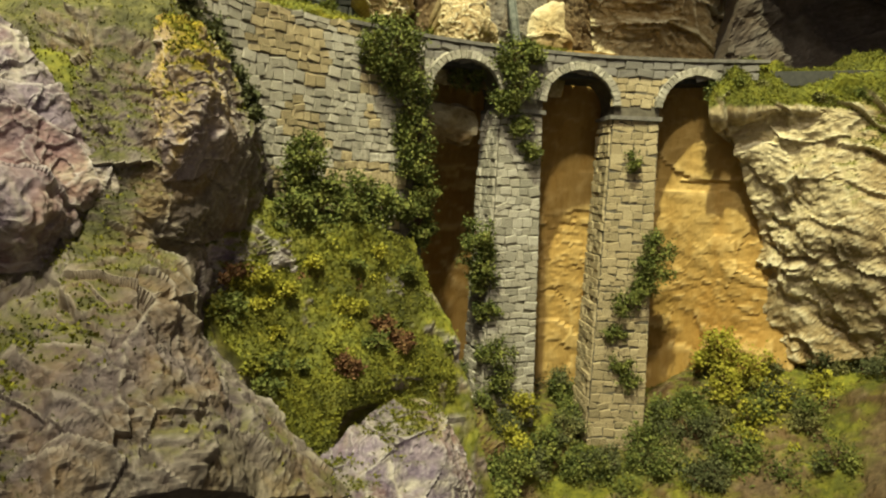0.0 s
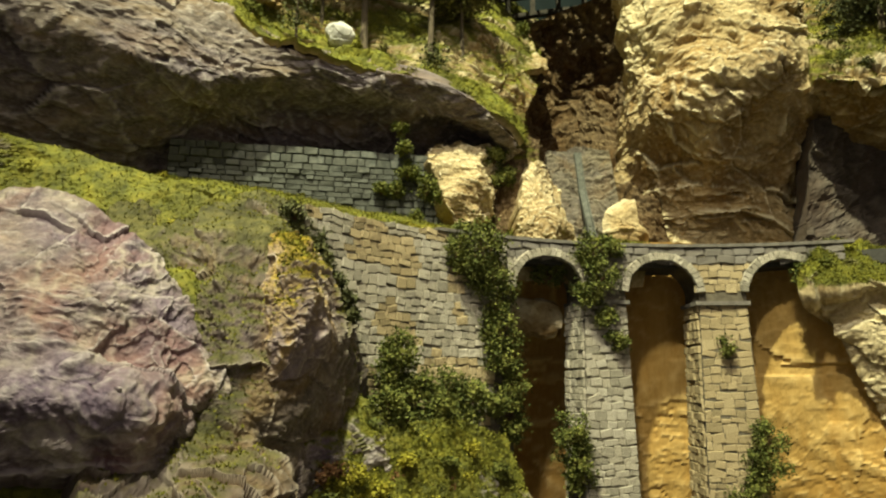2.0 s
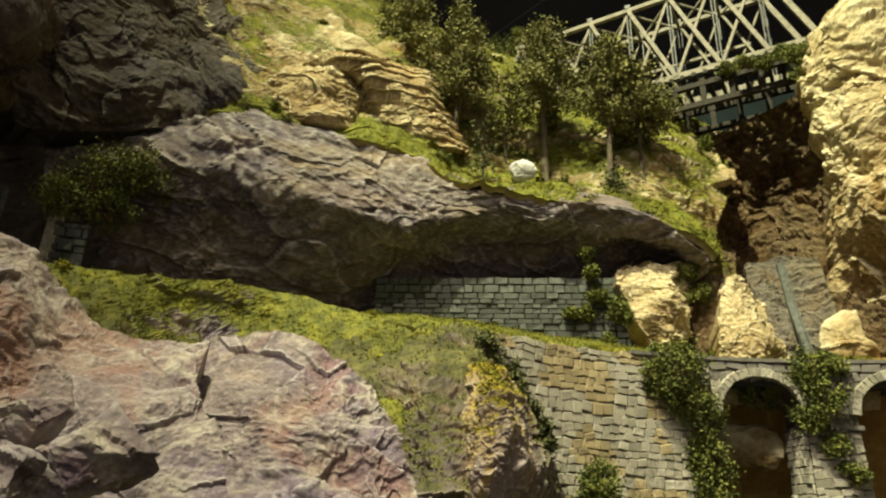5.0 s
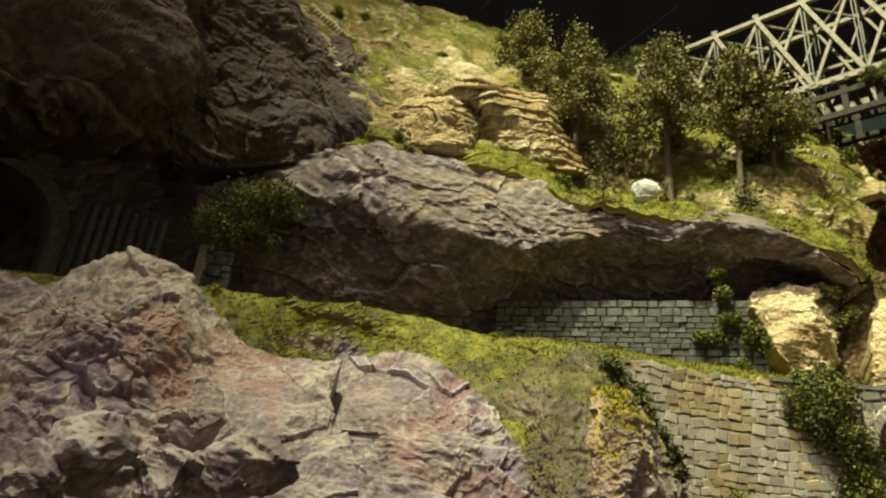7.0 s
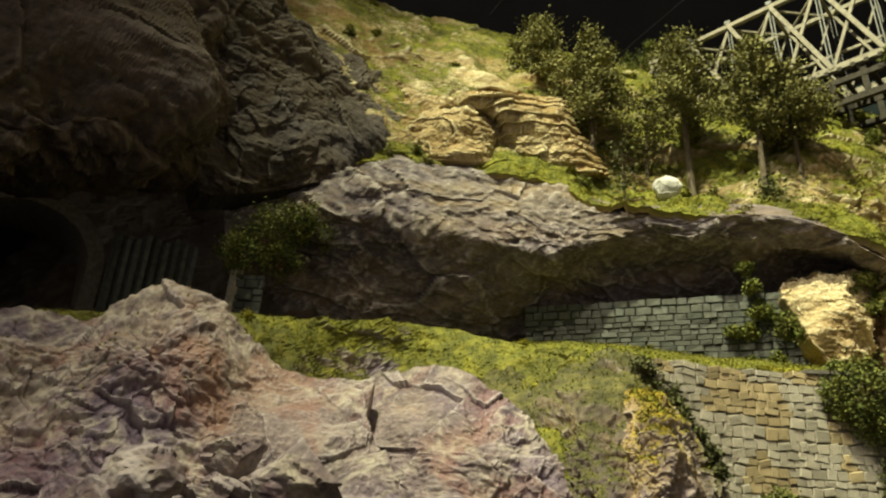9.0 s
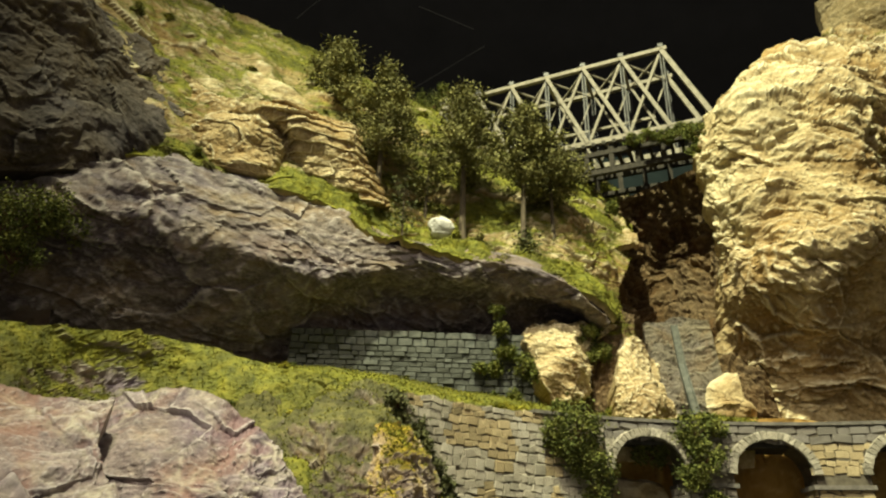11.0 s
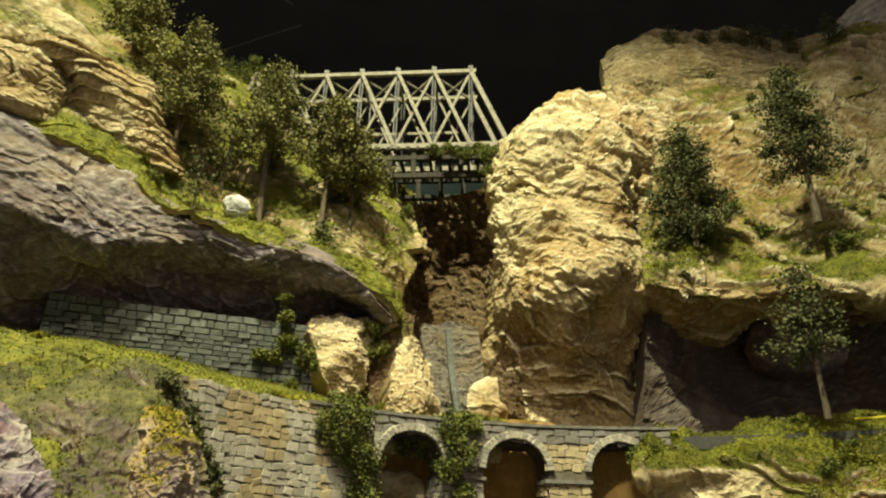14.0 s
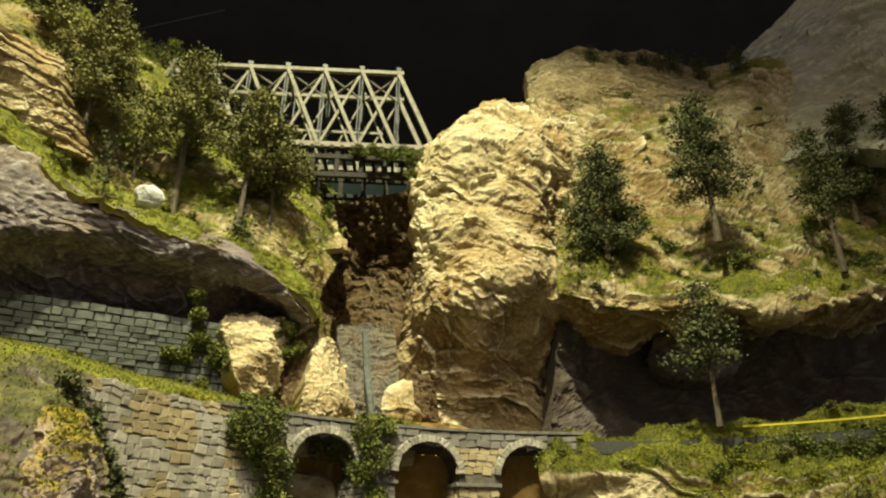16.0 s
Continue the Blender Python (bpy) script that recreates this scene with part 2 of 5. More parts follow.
def relief(p, cracks, fine, beds):
    """Height of the rock at p: broad bulges, tilted broken facets in two sizes, flaked treads, crevices, grain and bedding."""
    h = 0.0
    size, amp = cracks
    if amp:
        q = p / size + 0.30 * noise.noise_vector(p / size * 0.8)
        h += amp * 1.5 * noise.fractal(q * 0.42, 1.0, 2.0, 4)
        flat = Vector((q.x * 0.75, q.y * 0.75, q.z * 1.2 + q.x * 0.22))
        patchy = min(1.0, max(0.12, noise.noise(q * 0.5) * 1.8 + 0.5))
        h += amp * 0.50 * facet(flat, 0.85)
        h += amp * 0.26 * patchy * facet(flat + 0.25 * noise.noise_vector(flat * 3.0), 0.34)
        h += amp * 0.34 * (0.3 + 0.7 * patchy) * terrace(noise.fractal(flat * 0.8, 0.8, 2.1, 4) * 2.0)
        h += amp * 0.20 * patchy * terrace(noise.fractal(flat * 2.2 + Vector((7, 3, 1)), 0.8, 2.1, 3) * 1.9, 4.0)
        h += amp * 0.16 * noise.fractal(flat * 3.5, 0.6, 2.1, 4)
    if fine:
        h += fine * 0.8 * noise.fractal(p * 42, 0.7, 2.1, 4)
    if beds:
        period, depth, along = beds
        h += depth * layers(p, period, along, 9.0) * (0.25 + 1.2 * max(0.0, noise.noise(p * 11) + 0.2))
    return h


TUFTS = []


def terrain(name, rows, material, nu=150, nv=110, cracks=(0.05, 0.008), fine=0.002, beds=None, moss=0.0, up=0.45, tufts=0.0, skirt=0.05, rim=0.0):
    """A sheet of scenery through rows of places, roughened like rock, mossy where it faces up, with a skirt behind it."""
    g = spline(rows, nv)
    g = spline(g.transpose(1, 0, 2), nu).transpose(1, 0, 2)

    def normals(g):
        n = np.cross(np.gradient(g, axis=1), np.gradient(g, axis=0))
        n /= np.linalg.norm(n, axis=2, keepdims=True) + 1e-12
        return n

    n0 = normals(g)
    mid = g.reshape(-1, 3).mean(0)
    if (n0.reshape(-1, 3).mean(0) @ (np.array((0, 0, 1.5)) - mid)) < 0:
        n0 = -n0
        flip = True
    else:
        flip = False
    h = np.array([relief(Vector(p), cracks, fine, beds) for p in g.reshape(-1, 3)]).reshape(nv, nu, 1)
    g = g + n0 * h
    n1 = normals(g) * (-1 if flip else 1)
    pts = g.reshape(-1, 3)
    wob = np.array([noise.fractal(Vector(p) * 16, 0.9, 2.0, 4) for p in pts])
    face = n1[..., 2].reshape(-1) * 0.5 + n0[..., 2].reshape(-1) * 0.5
    strip = np.repeat(np.clip((rim - np.linspace(0, 1, nv)) * 14, 0, 1), nu) if rim else 0
    m = np.clip((face - up) * 4 + wob * 1.1 + (moss - 0.5) * 3 + strip * 1.6, 0, 1) if moss else np.zeros(len(pts))
    edge = [(0, j) for j in range(nu)] + [(i, nu - 1) for i in range(1, nv)] + [(nv - 1, j) for j in range(nu - 2, -1, -1)] + [(i, 0) for i in range(nv - 2, 0, -1)]
    back = n0.reshape(-1, 3).mean(0)
    back /= np.linalg.norm(back)
    verts = [tuple(p) for p in pts] + [tuple(g[i, j] - back * skirt) for i, j in edge]
    faces = [(i * nu + j, i * nu + j + 1, (i + 1) * nu + j + 1, (i + 1) * nu + j) for i in range(nv - 1) for j in range(nu - 1)]
    base, ne = nv * nu, len(edge)
    for k in range(ne):
        a, b = edge[k], edge[(k + 1) % ne]
        faces.append((b[0] * nu + b[1], a[0] * nu + a[1], base + k, base + (k + 1) % ne))
    if flip:
        faces = [f[::-1] for f in faces]
    ob = arrays_object(name, verts, faces, material)
    at = ob.data.attributes.new("moss", "FLOAT", "POINT")
    at.data.foreach_set("value", np.concatenate([m, np.zeros(ne)]))
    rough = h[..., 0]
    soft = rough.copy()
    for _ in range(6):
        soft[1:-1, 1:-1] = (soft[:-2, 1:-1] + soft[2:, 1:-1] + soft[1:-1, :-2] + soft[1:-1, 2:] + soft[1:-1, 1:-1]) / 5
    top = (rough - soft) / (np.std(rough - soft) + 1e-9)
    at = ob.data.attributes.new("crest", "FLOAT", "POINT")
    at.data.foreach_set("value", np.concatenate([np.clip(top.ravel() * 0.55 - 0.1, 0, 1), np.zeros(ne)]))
    if tufts:
        rng = np.random.default_rng(len(TUFTS) + 5)
        pick = rng.random(len(pts)) < m * tufts
        grow = np.concatenate([np.flatnonzero(pick)] * 2)
        gap = np.linalg.norm(g[1:, 1:] - g[:-1, :-1], axis=2).mean()
        TUFTS.append((pts[grow] + rng.uniform(-0.6, 0.6, (len(grow), 3)) * gap * (1, 1, 0.5), n1.reshape(-1, 3)[grow]))
    return ob


def leaves(points, size, rng, normals=None, spread=1.0):
    """Small folded leaves at the points: vertices and faces."""
    p = np.asarray(points, float)
    n = len(p)
    d = rng.normal(size=(n, 3))
    d[:, 2] = abs(d[:, 2]) * 0.6
    if normals is not None:
        d = d * spread + normals * 1.2
    d /= np.linalg.norm(d, axis=1, keepdims=True) + 1e-9
    s = np.cross(d, rng.normal(size=(n, 3)))
    s /= np.linalg.norm(s, axis=1, keepdims=True) + 1e-9
    l = size * rng.uniform(0.6, 1.4, (n, 1))
    w = l * 0.33
    verts = np.stack([p, p + d * l * 0.55 + s * w, p + d * l, p + d * l * 0.5 - s * w], 1).reshape(-1, 3).tolist()
    b = np.arange(n)[:, None] * 4
    faces = np.concatenate([b + (0, 1, 2), b + (0, 2, 3)], 1).reshape(-1, 3).tolist()
    return verts, faces


def tube(bm, path, radii, sides=7):
    """A tapered tube along a path."""
    rings = []
    for i, p in enumerate(path):
        p = Vector(p)
        d = (Vector(path[min(i + 1, len(path) - 1)]) - Vector(path[max(i - 1, 0)])).normalized()
        a = d.cross(Vector((0.31, 0.87, 0.12)))
        a = a.normalized() if a.length > 1e-6 else Vector((1, 0, 0))
        b = d.cross(a)
        rings.append([bm.verts.new(p + (a * math.cos(t) + b * math.sin(t)) * radii[i]) for t in [2 * math.pi * k / sides for k in range(sides)]])
    for r, s in zip(rings, rings[1:]):
        for k in range(sides):
            bm.faces.new((r[k], r[(k + 1) % sides], s[(k + 1) % sides], s[k]))
    bm.faces.new(rings[0][::-1])
    bm.faces.new(rings[-1])


def beam(bm, a, b, w, h=None):
    """A squared timber from a to b."""
    a, b = Vector(a), Vector(b)
    h = h or w
    d = (b - a).normalized()
    s = d.cross(Vector((0, 0, 1)))
    s = s.normalized() if s.length > 1e-4 else Vector((1, 0, 0))
    u = s.cross(d)
    vs = [bm.verts.new(p + s * x * w / 2 + u * y * h / 2) for p in (a, b) for x, y in ((-1, -1), (1, -1), (1, 1), (-1, 1))]
    for f in ((0, 1, 2, 3), (7, 6, 5, 4), (0, 4, 5, 1), (1, 5, 6, 2), (2, 6, 7, 3), (3, 7, 4, 0)):
        bm.faces.new([vs[i] for i in f])


def thing(name, place, label, category, group="", kind=""):
    ob = new(name)
    ob.empty_display_size = 0.01
    ob.location = place
    return tagged(ob, label, category, group, kind)


def local_part(name, bm, material, parent, label="", smooth=False):
    """A part whose mesh is given in world places."""
    bmesh.ops.translate(bm, verts=bm.verts, vec=-parent.location)
    return part(name, bm, material, parent, label, smooth)


# ---- the hall behind the layout ----
def hall():
    """A dark curtain that bends round the back of the layout, and the floor of the hall."""
    bm = bmesh.new()
    pts = [(2.5 * math.cos(radians(a)), 0.5 + 2.2 * math.sin(radians(a))) for a in range(-14, 195, 4)]
    low = [bm.verts.new((x, y, 0.0)) for x, y in pts]
    top = [bm.verts.new((x, y, 4.3)) for x, y in pts]
    for k in range(len(pts) - 1):
        bm.faces.new((low[k], low[k + 1], top[k + 1], top[k]))
    tagged(mesh_object("backdrop", bm, BLACK), "unlit black wall of the exhibition hall", "backdrop", kind="structure")
    bm = bmesh.new()
    bmesh.ops.create_grid(bm, x_segments=4, y_segments=4, size=3, matrix=Matrix.Translation((0, 0, 0)))
    tagged(mesh_object("floor", bm, BLACK), "dark floor of the exhibition hall", "floor", kind="structure")


hall()


def layout_table():
    """The trestle table that carries the scenery."""
    table = thing("layout_table", (0.2, 0.9, 0.0), "dark plywood table that carries the model landscape", "table", kind="structure")
    bm = bmesh.new()
    bmesh.ops.create_cube(bm, size=1, matrix=Matrix.Translation((0.1, 0.15, 0.82)) @ Matrix.Diagonal((3.0, 1.7, 0.03, 1)))
    part("tabletop", bm, BLACKWOOD, table)
    for x in (-1.3, 1.5):
        for y in (-0.6, 0.9):
            bm = bmesh.new()
            bmesh.ops.create_cube(bm, size=1, matrix=Matrix.Translation((x, y, 0.4)) @ Matrix.Diagonal((0.07, 0.07, 0.81, 1)))
            part("leg", bm, BLACKWOOD, table)


layout_table()

# ---- rock and ground ----
slope = terrain("ground_foreground", [
    [(-0.795, 0.011, 1.457), (-0.663, 0.158, 1.462), (-0.543, 0.313, 1.479), (-0.505, 0.550, 1.525), (-0.343, 0.600, 1.484), (-0.244, 0.625, 1.461)],
    [(-0.673, 0.024, 1.361), (-0.601, 0.154, 1.385), (-0.495, 0.311, 1.409), (-0.491, 0.495, 1.432), (-0.345, 0.545, 1.404), (-0.218, 0.600, 1.413)],
    [(-0.590, 0.033, 1.297), (-0.539, 0.150, 1.311), (-0.457, 0.279, 1.325), (-0.347, 0.440, 1.358), (-0.253, 0.533, 1.364), (-0.201, 0.639, 1.377)],
    [(-0.517, 0.047, 1.224), (-0.455, 0.142, 1.227), (-0.409, 0.259, 1.220), (-0.325, 0.406, 1.232), (-0.230, 0.510, 1.240), (-0.152, 0.635, 1.255)],
    [(-0.493, 0.061, 1.174), (-0.431, 0.148, 1.174), (-0.356, 0.229, 1.177), (-0.278, 0.366, 1.174), (-0.201, 0.530, 1.176), (-0.003, 0.720, 1.176)],
    [(-0.471, 0.068, 1.143), (-0.407, 0.150, 1.137), (-0.335, 0.223, 1.139), (-0.254, 0.347, 1.080), (-0.139, 0.470, 1.029), (0.078, 0.660, 0.951)],
], PURPLE, 260, 230, (0.06, 0.008), 0.003, moss=0.66, up=0.26, tufts=0.6, rim=0.135)
tagged(slope, "grassy rock slope with moss, bushes and bare boulders", "rock slope", kind="structure")

boulder = terrain("boulder", [
    [(-0.579, 0.415, 1.387), (-0.482, 0.440, 1.434), (-0.385, 0.450, 1.440), (-0.328, 0.465, 1.415), (-0.281, 0.480, 1.373)],
    [(-0.544, 0.385, 1.354), (-0.425, 0.385, 1.378), (-0.339, 0.400, 1.379), (-0.290, 0.430, 1.353), (-0.248, 0.460, 1.326)],
    [(-0.518, 0.370, 1.314), (-0.402, 0.370, 1.325), (-0.318, 0.380, 1.322), (-0.270, 0.420, 1.298), (-0.225, 0.460, 1.284)],
    [(-0.405, 0.325, 1.287), (-0.276, 0.360, 1.279), (-0.250, 0.380, 1.276), (-0.240, 0.420, 1.271), (-0.247, 0.460, 1.248)],
    [(-0.415, 0.295, 1.228), (-0.301, 0.390, 1.233), (-0.264, 0.400, 1.239), (-0.241, 0.430, 1.235), (-0.245, 0.460, 1.231)],
], PURPLE, 240, 210, (0.075, 0.012), 0.0026)
tagged(boulder, "large purplish grey boulder with pale ridges in the grass", "boulder")

near_slope = terrain("ground_near_slope", [
    [(-0.396, 0.544, 1.451), (-0.370, 0.605, 1.471), (-0.309, 0.603, 1.474), (-0.279, 0.648, 1.489), (-0.249, 0.683, 1.485), (-0.236, 0.723, 1.473)],
    [(-0.333, 0.456, 1.379), (-0.326, 0.531, 1.395), (-0.265, 0.515, 1.386), (-0.232, 0.539, 1.401), (-0.211, 0.595, 1.403), (-0.216, 0.701, 1.394)],
    [(-0.314, 0.427, 1.321), (-0.288, 0.480, 1.326), (-0.247, 0.480, 1.324), (-0.215, 0.499, 1.340), (-0.188, 0.537, 1.340), (-0.198, 0.692, 1.325)],
    [(-0.309, 0.417, 1.264), (-0.278, 0.461, 1.263), (-0.238, 0.461, 1.265), (-0.208, 0.492, 1.277), (-0.185, 0.549, 1.272), (-0.175, 0.676, 1.250)],
    [(-0.270, 0.362, 1.224), (-0.242, 0.399, 1.223), (-0.216, 0.417, 1.232), (-0.208, 0.483, 1.235), (-0.194, 0.563, 1.227), (-0.166, 0.643, 1.208)],
    [(-0.232, 0.309, 1.196), (-0.217, 0.338, 1.195), (-0.197, 0.367, 1.214), (-0.176, 0.400, 1.218), (-0.177, 0.478, 1.199), (-0.179, 0.579, 1.170)],
    [(-0.219, 0.291, 1.176), (-0.198, 0.306, 1.176), (-0.182, 0.334, 1.194), (-0.155, 0.358, 1.192), (-0.143, 0.427, 1.165), (-0.136, 0.535, 1.123)],
    [(-0.196, 0.259, 1.146), (-0.175, 0.277, 1.139), (-0.150, 0.297, 1.138), (-0.121, 0.319, 1.133), (-0.097, 0.372, 1.108), (-0.070, 0.464, 1.054)],
], NEAR, 250, 280, (0.065, 0.012), 0.0035, beds=(0.07, 0.012, Vector((0.85, 0.2, 0.35))), moss=0.18, up=0.45, rim=0.55, tufts=0.10)
tagged(near_slope, "steep violet-grey rock slope with olive moss", "rock slope", kind="structure")

lichen = terrain("boulder", [
    [(-0.244, 0.540, 1.418), (-0.218, 0.528, 1.420), (-0.201, 0.541, 1.416), (-0.211, 0.616, 1.407)],
    [(-0.238, 0.527, 1.385), (-0.207, 0.501, 1.386), (-0.187, 0.514, 1.387), (-0.200, 0.624, 1.379)],
    [(-0.227, 0.503, 1.348), (-0.198, 0.478, 1.348), (-0.176, 0.496, 1.349), (-0.188, 0.621, 1.342)],
    [(-0.224, 0.496, 1.314), (-0.196, 0.475, 1.316), (-0.178, 0.503, 1.316), (-0.188, 0.622, 1.311)],
    [(-0.225, 0.506, 1.289), (-0.197, 0.486, 1.290), (-0.183, 0.517, 1.291), (-0.193, 0.621, 1.285)],
], LICHEN, 130, 140, (0.05, 0.007), 0.003, moss=0.30, up=0.15, tufts=0.12)
tagged(lichen, "violet rock spotted with yellow lichen", "boulder")

grey_low = terrain("boulder", [
    [(-0.092, 0.520, 1.072), (-0.061, 0.549, 1.094), (-0.028, 0.565, 1.100), (0.002, 0.579, 1.094), (0.019, 0.614, 1.059)],
    [(-0.089, 0.493, 1.061), (-0.057, 0.517, 1.080), (-0.026, 0.532, 1.083), (0.008, 0.550, 1.074), (0.028, 0.606, 1.041)],
    [(-0.085, 0.453, 1.037), (-0.050, 0.470, 1.038), (-0.020, 0.481, 1.033), (0.015, 0.503, 1.022), (0.049, 0.577, 0.983)],
], PURPLE, 120, 100, (0.045, 0.008), 0.0025, moss=0.2, up=0.5, tufts=0.4)
tagged(grey_low, "grey rock below the grassy slope", "boulder")

grass = terrain("ground_grass_slope", [
    [(-0.199, 0.540, 1.197), (-0.164, 0.600, 1.237), (-0.098, 0.665, 1.250), (-0.033, 0.740, 1.229)],
    [(-0.173, 0.525, 1.165), (-0.134, 0.585, 1.173), (-0.072, 0.650, 1.173), (-0.006, 0.720, 1.169)],
    [(-0.129, 0.505, 1.127), (-0.099, 0.560, 1.121), (-0.046, 0.615, 1.123), (0.015, 0.695, 1.103)],
    [(-0.096, 0.475, 1.050), (-0.089, 0.535, 1.066), (-0.071, 0.575, 1.092), (0.025, 0.675, 1.068)],
], PURPLE, 130, 120, (0.05, 0.006), 0.002, moss=0.80, up=-0.1, tufts=0.5)
tagged(grass, "steep grass slope with yellow and rusty shrubs", "slope", kind="structure")

# overhanging ledge and the slope with the trees above it
ledge = terrain("cliff_ledge", [
    [(-0.789, 0.427, 1.711), (-0.711, 0.509, 1.767), (-0.635, 0.581, 1.824), (-0.509, 0.697, 1.829), (-0.414, 0.767, 1.808), (-0.328, 0.763, 1.734), (-0.234, 0.795, 1.711), (-0.119, 0.836, 1.698), (-0.054, 0.867, 1.667), (-0.008, 0.902, 1.638)],
    [(-0.755, 0.413, 1.669), (-0.678, 0.491, 1.707), (-0.595, 0.574, 1.752), (-0.481, 0.662, 1.745), (-0.394, 0.713, 1.713), (-0.336, 0.760, 1.695), (-0.236, 0.801, 1.693), (-0.123, 0.847, 1.680), (-0.063, 0.878, 1.661), (-0.018, 0.921, 1.638)],
    [(-0.763, 0.429, 1.630), (-0.687, 0.509, 1.667), (-0.590, 0.580, 1.693), (-0.477, 0.663, 1.680), (-0.396, 0.720, 1.662), (-0.344, 0.780, 1.676), (-0.244, 0.825, 1.677), (-0.144, 0.874, 1.667), (-0.072, 0.905, 1.663), (-0.032, 0.951, 1.647)],
    [(-0.793, 0.459, 1.603), (-0.709, 0.540, 1.630), (-0.616, 0.620, 1.646), (-0.503, 0.710, 1.644), (-0.422, 0.773, 1.651), (-0.368, 0.836, 1.671), (-0.269, 0.905, 1.672), (-0.193, 0.932, 1.677), (-0.120, 0.954, 1.678), (-0.055, 0.998, 1.662)],
    [(-0.822, 0.489, 1.574), (-0.723, 0.563, 1.586), (-0.634, 0.654, 1.588), (-0.529, 0.759, 1.591), (-0.452, 0.835, 1.606), (-0.397, 0.904, 1.612), (-0.291, 0.971, 1.622), (-0.212, 0.999, 1.632), (-0.134, 1.018, 1.643), (-0.063, 1.038, 1.637)],
    [(-0.844, 0.521, 1.516), (-0.743, 0.596, 1.528), (-0.659, 0.697, 1.522), (-0.557, 0.814, 1.517), (-0.482, 0.900, 1.533), (-0.425, 0.971, 1.537), (-0.313, 1.030, 1.545), (-0.230, 1.056, 1.566), (-0.146, 1.069, 1.609), (-0.071, 1.078, 1.605)],
], GREY, 310, 200, (0.10, 0.015), 0.0032, beds=(0.036, 0.010, Vector((0.30, -0.15, 1.0))), moss=0.14, up=0.80, tufts=0.4)
tagged(ledge, "overhanging grey cliff ledge with bedded layers", "cliff", kind="structure")

upper = terrain("ground_upper_slope", [
    [(-0.841, 0.380, 1.733), (-0.714, 0.504, 1.748), (-0.631, 0.579, 1.812), (-0.506, 0.694, 1.817), (-0.412, 0.763, 1.795), (-0.332, 0.771, 1.731), (-0.236, 0.804, 1.708), (-0.121, 0.845, 1.695), (-0.055, 0.876, 1.665), (-0.003, 0.910, 1.635)],
    [(-0.868, 0.379, 1.799), (-0.721, 0.543, 1.819), (-0.639, 0.619, 1.871), (-0.528, 0.722, 1.873), (-0.420, 0.798, 1.855), (-0.347, 0.856, 1.814), (-0.259, 0.889, 1.784), (-0.130, 0.934, 1.771), (-0.049, 0.968, 1.739), (0.012, 1.005, 1.703)],
    [(-0.881, 0.354, 1.915), (-0.722, 0.544, 1.929), (-0.641, 0.651, 1.960), (-0.542, 0.753, 1.950), (-0.435, 0.848, 1.943), (-0.355, 0.906, 1.907), (-0.254, 0.953, 1.883), (-0.125, 1.000, 1.864), (-0.045, 1.035, 1.831), (0.019, 1.063, 1.772)],
    [(-0.922, 0.333, 2.081), (-0.775, 0.549, 2.087), (-0.700, 0.672, 2.070), (-0.584, 0.789, 2.048), (-0.462, 0.899, 2.071), (-0.381, 0.981, 2.044), (-0.265, 1.054, 2.026), (-0.123, 1.120, 1.997), (-0.041, 1.150, 1.955), (0.030, 1.168, 1.879)],
    [(-0.952, 0.297, 2.276), (-0.822, 0.545, 2.244), (-0.757, 0.695, 2.221), (-0.624, 0.834, 2.198), (-0.494, 0.961, 2.209), (-0.406, 1.085, 2.203), (-0.284, 1.195, 2.173), (-0.133, 1.267, 2.140), (-0.040, 1.303, 2.092), (0.042, 1.315, 2.010)],
    [(-0.985, 0.269, 2.449), (-0.893, 0.582, 2.392), (-0.835, 0.761, 2.377), (-0.735, 0.867, 2.365), (-0.608, 1.042, 2.371), (-0.450, 1.213, 2.356), (-0.313, 1.333, 2.320), (-0.144, 1.413, 2.281), (-0.040, 1.442, 2.210), (0.050, 1.453, 2.110)],
], YELLOW, 260, 190, (0.085, 0.014), 0.0025, moss=0.74, up=0.38, tufts=0.9, rim=0.2, skirt=0.012)
tagged(upper, "steep mossy slope under the trees", "slope", kind="structure")

strata = terrain("rock_outcrop", [
    [(-0.588, 0.670, 1.954), (-0.516, 0.689, 1.976), (-0.458, 0.740, 1.977), (-0.425, 0.791, 1.988)],
    [(-0.547, 0.705, 1.950), (-0.490, 0.705, 1.943), (-0.428, 0.747, 1.937), (-0.404, 0.802, 1.953)],
    [(-0.521, 0.740, 1.929), (-0.471, 0.732, 1.908), (-0.414, 0.771, 1.898), (-0.394, 0.827, 1.908)],
    [(-0.517, 0.755, 1.896), (-0.460, 0.753, 1.871), (-0.397, 0.792, 1.862), (-0.380, 0.843, 1.874)],
    [(-0.495, 0.778, 1.864), (-0.439, 0.775, 1.837), (-0.384, 0.807, 1.827), (-0.365, 0.855, 1.844)],
], YELLOW, 190, 220, (0.04, 0.007), 0.003, beds=(0.0155, 0.017, Vector((0.08, -0.1, 1.0))))
tagged(strata, "yellow layered rock steps beside the trees", "rock")

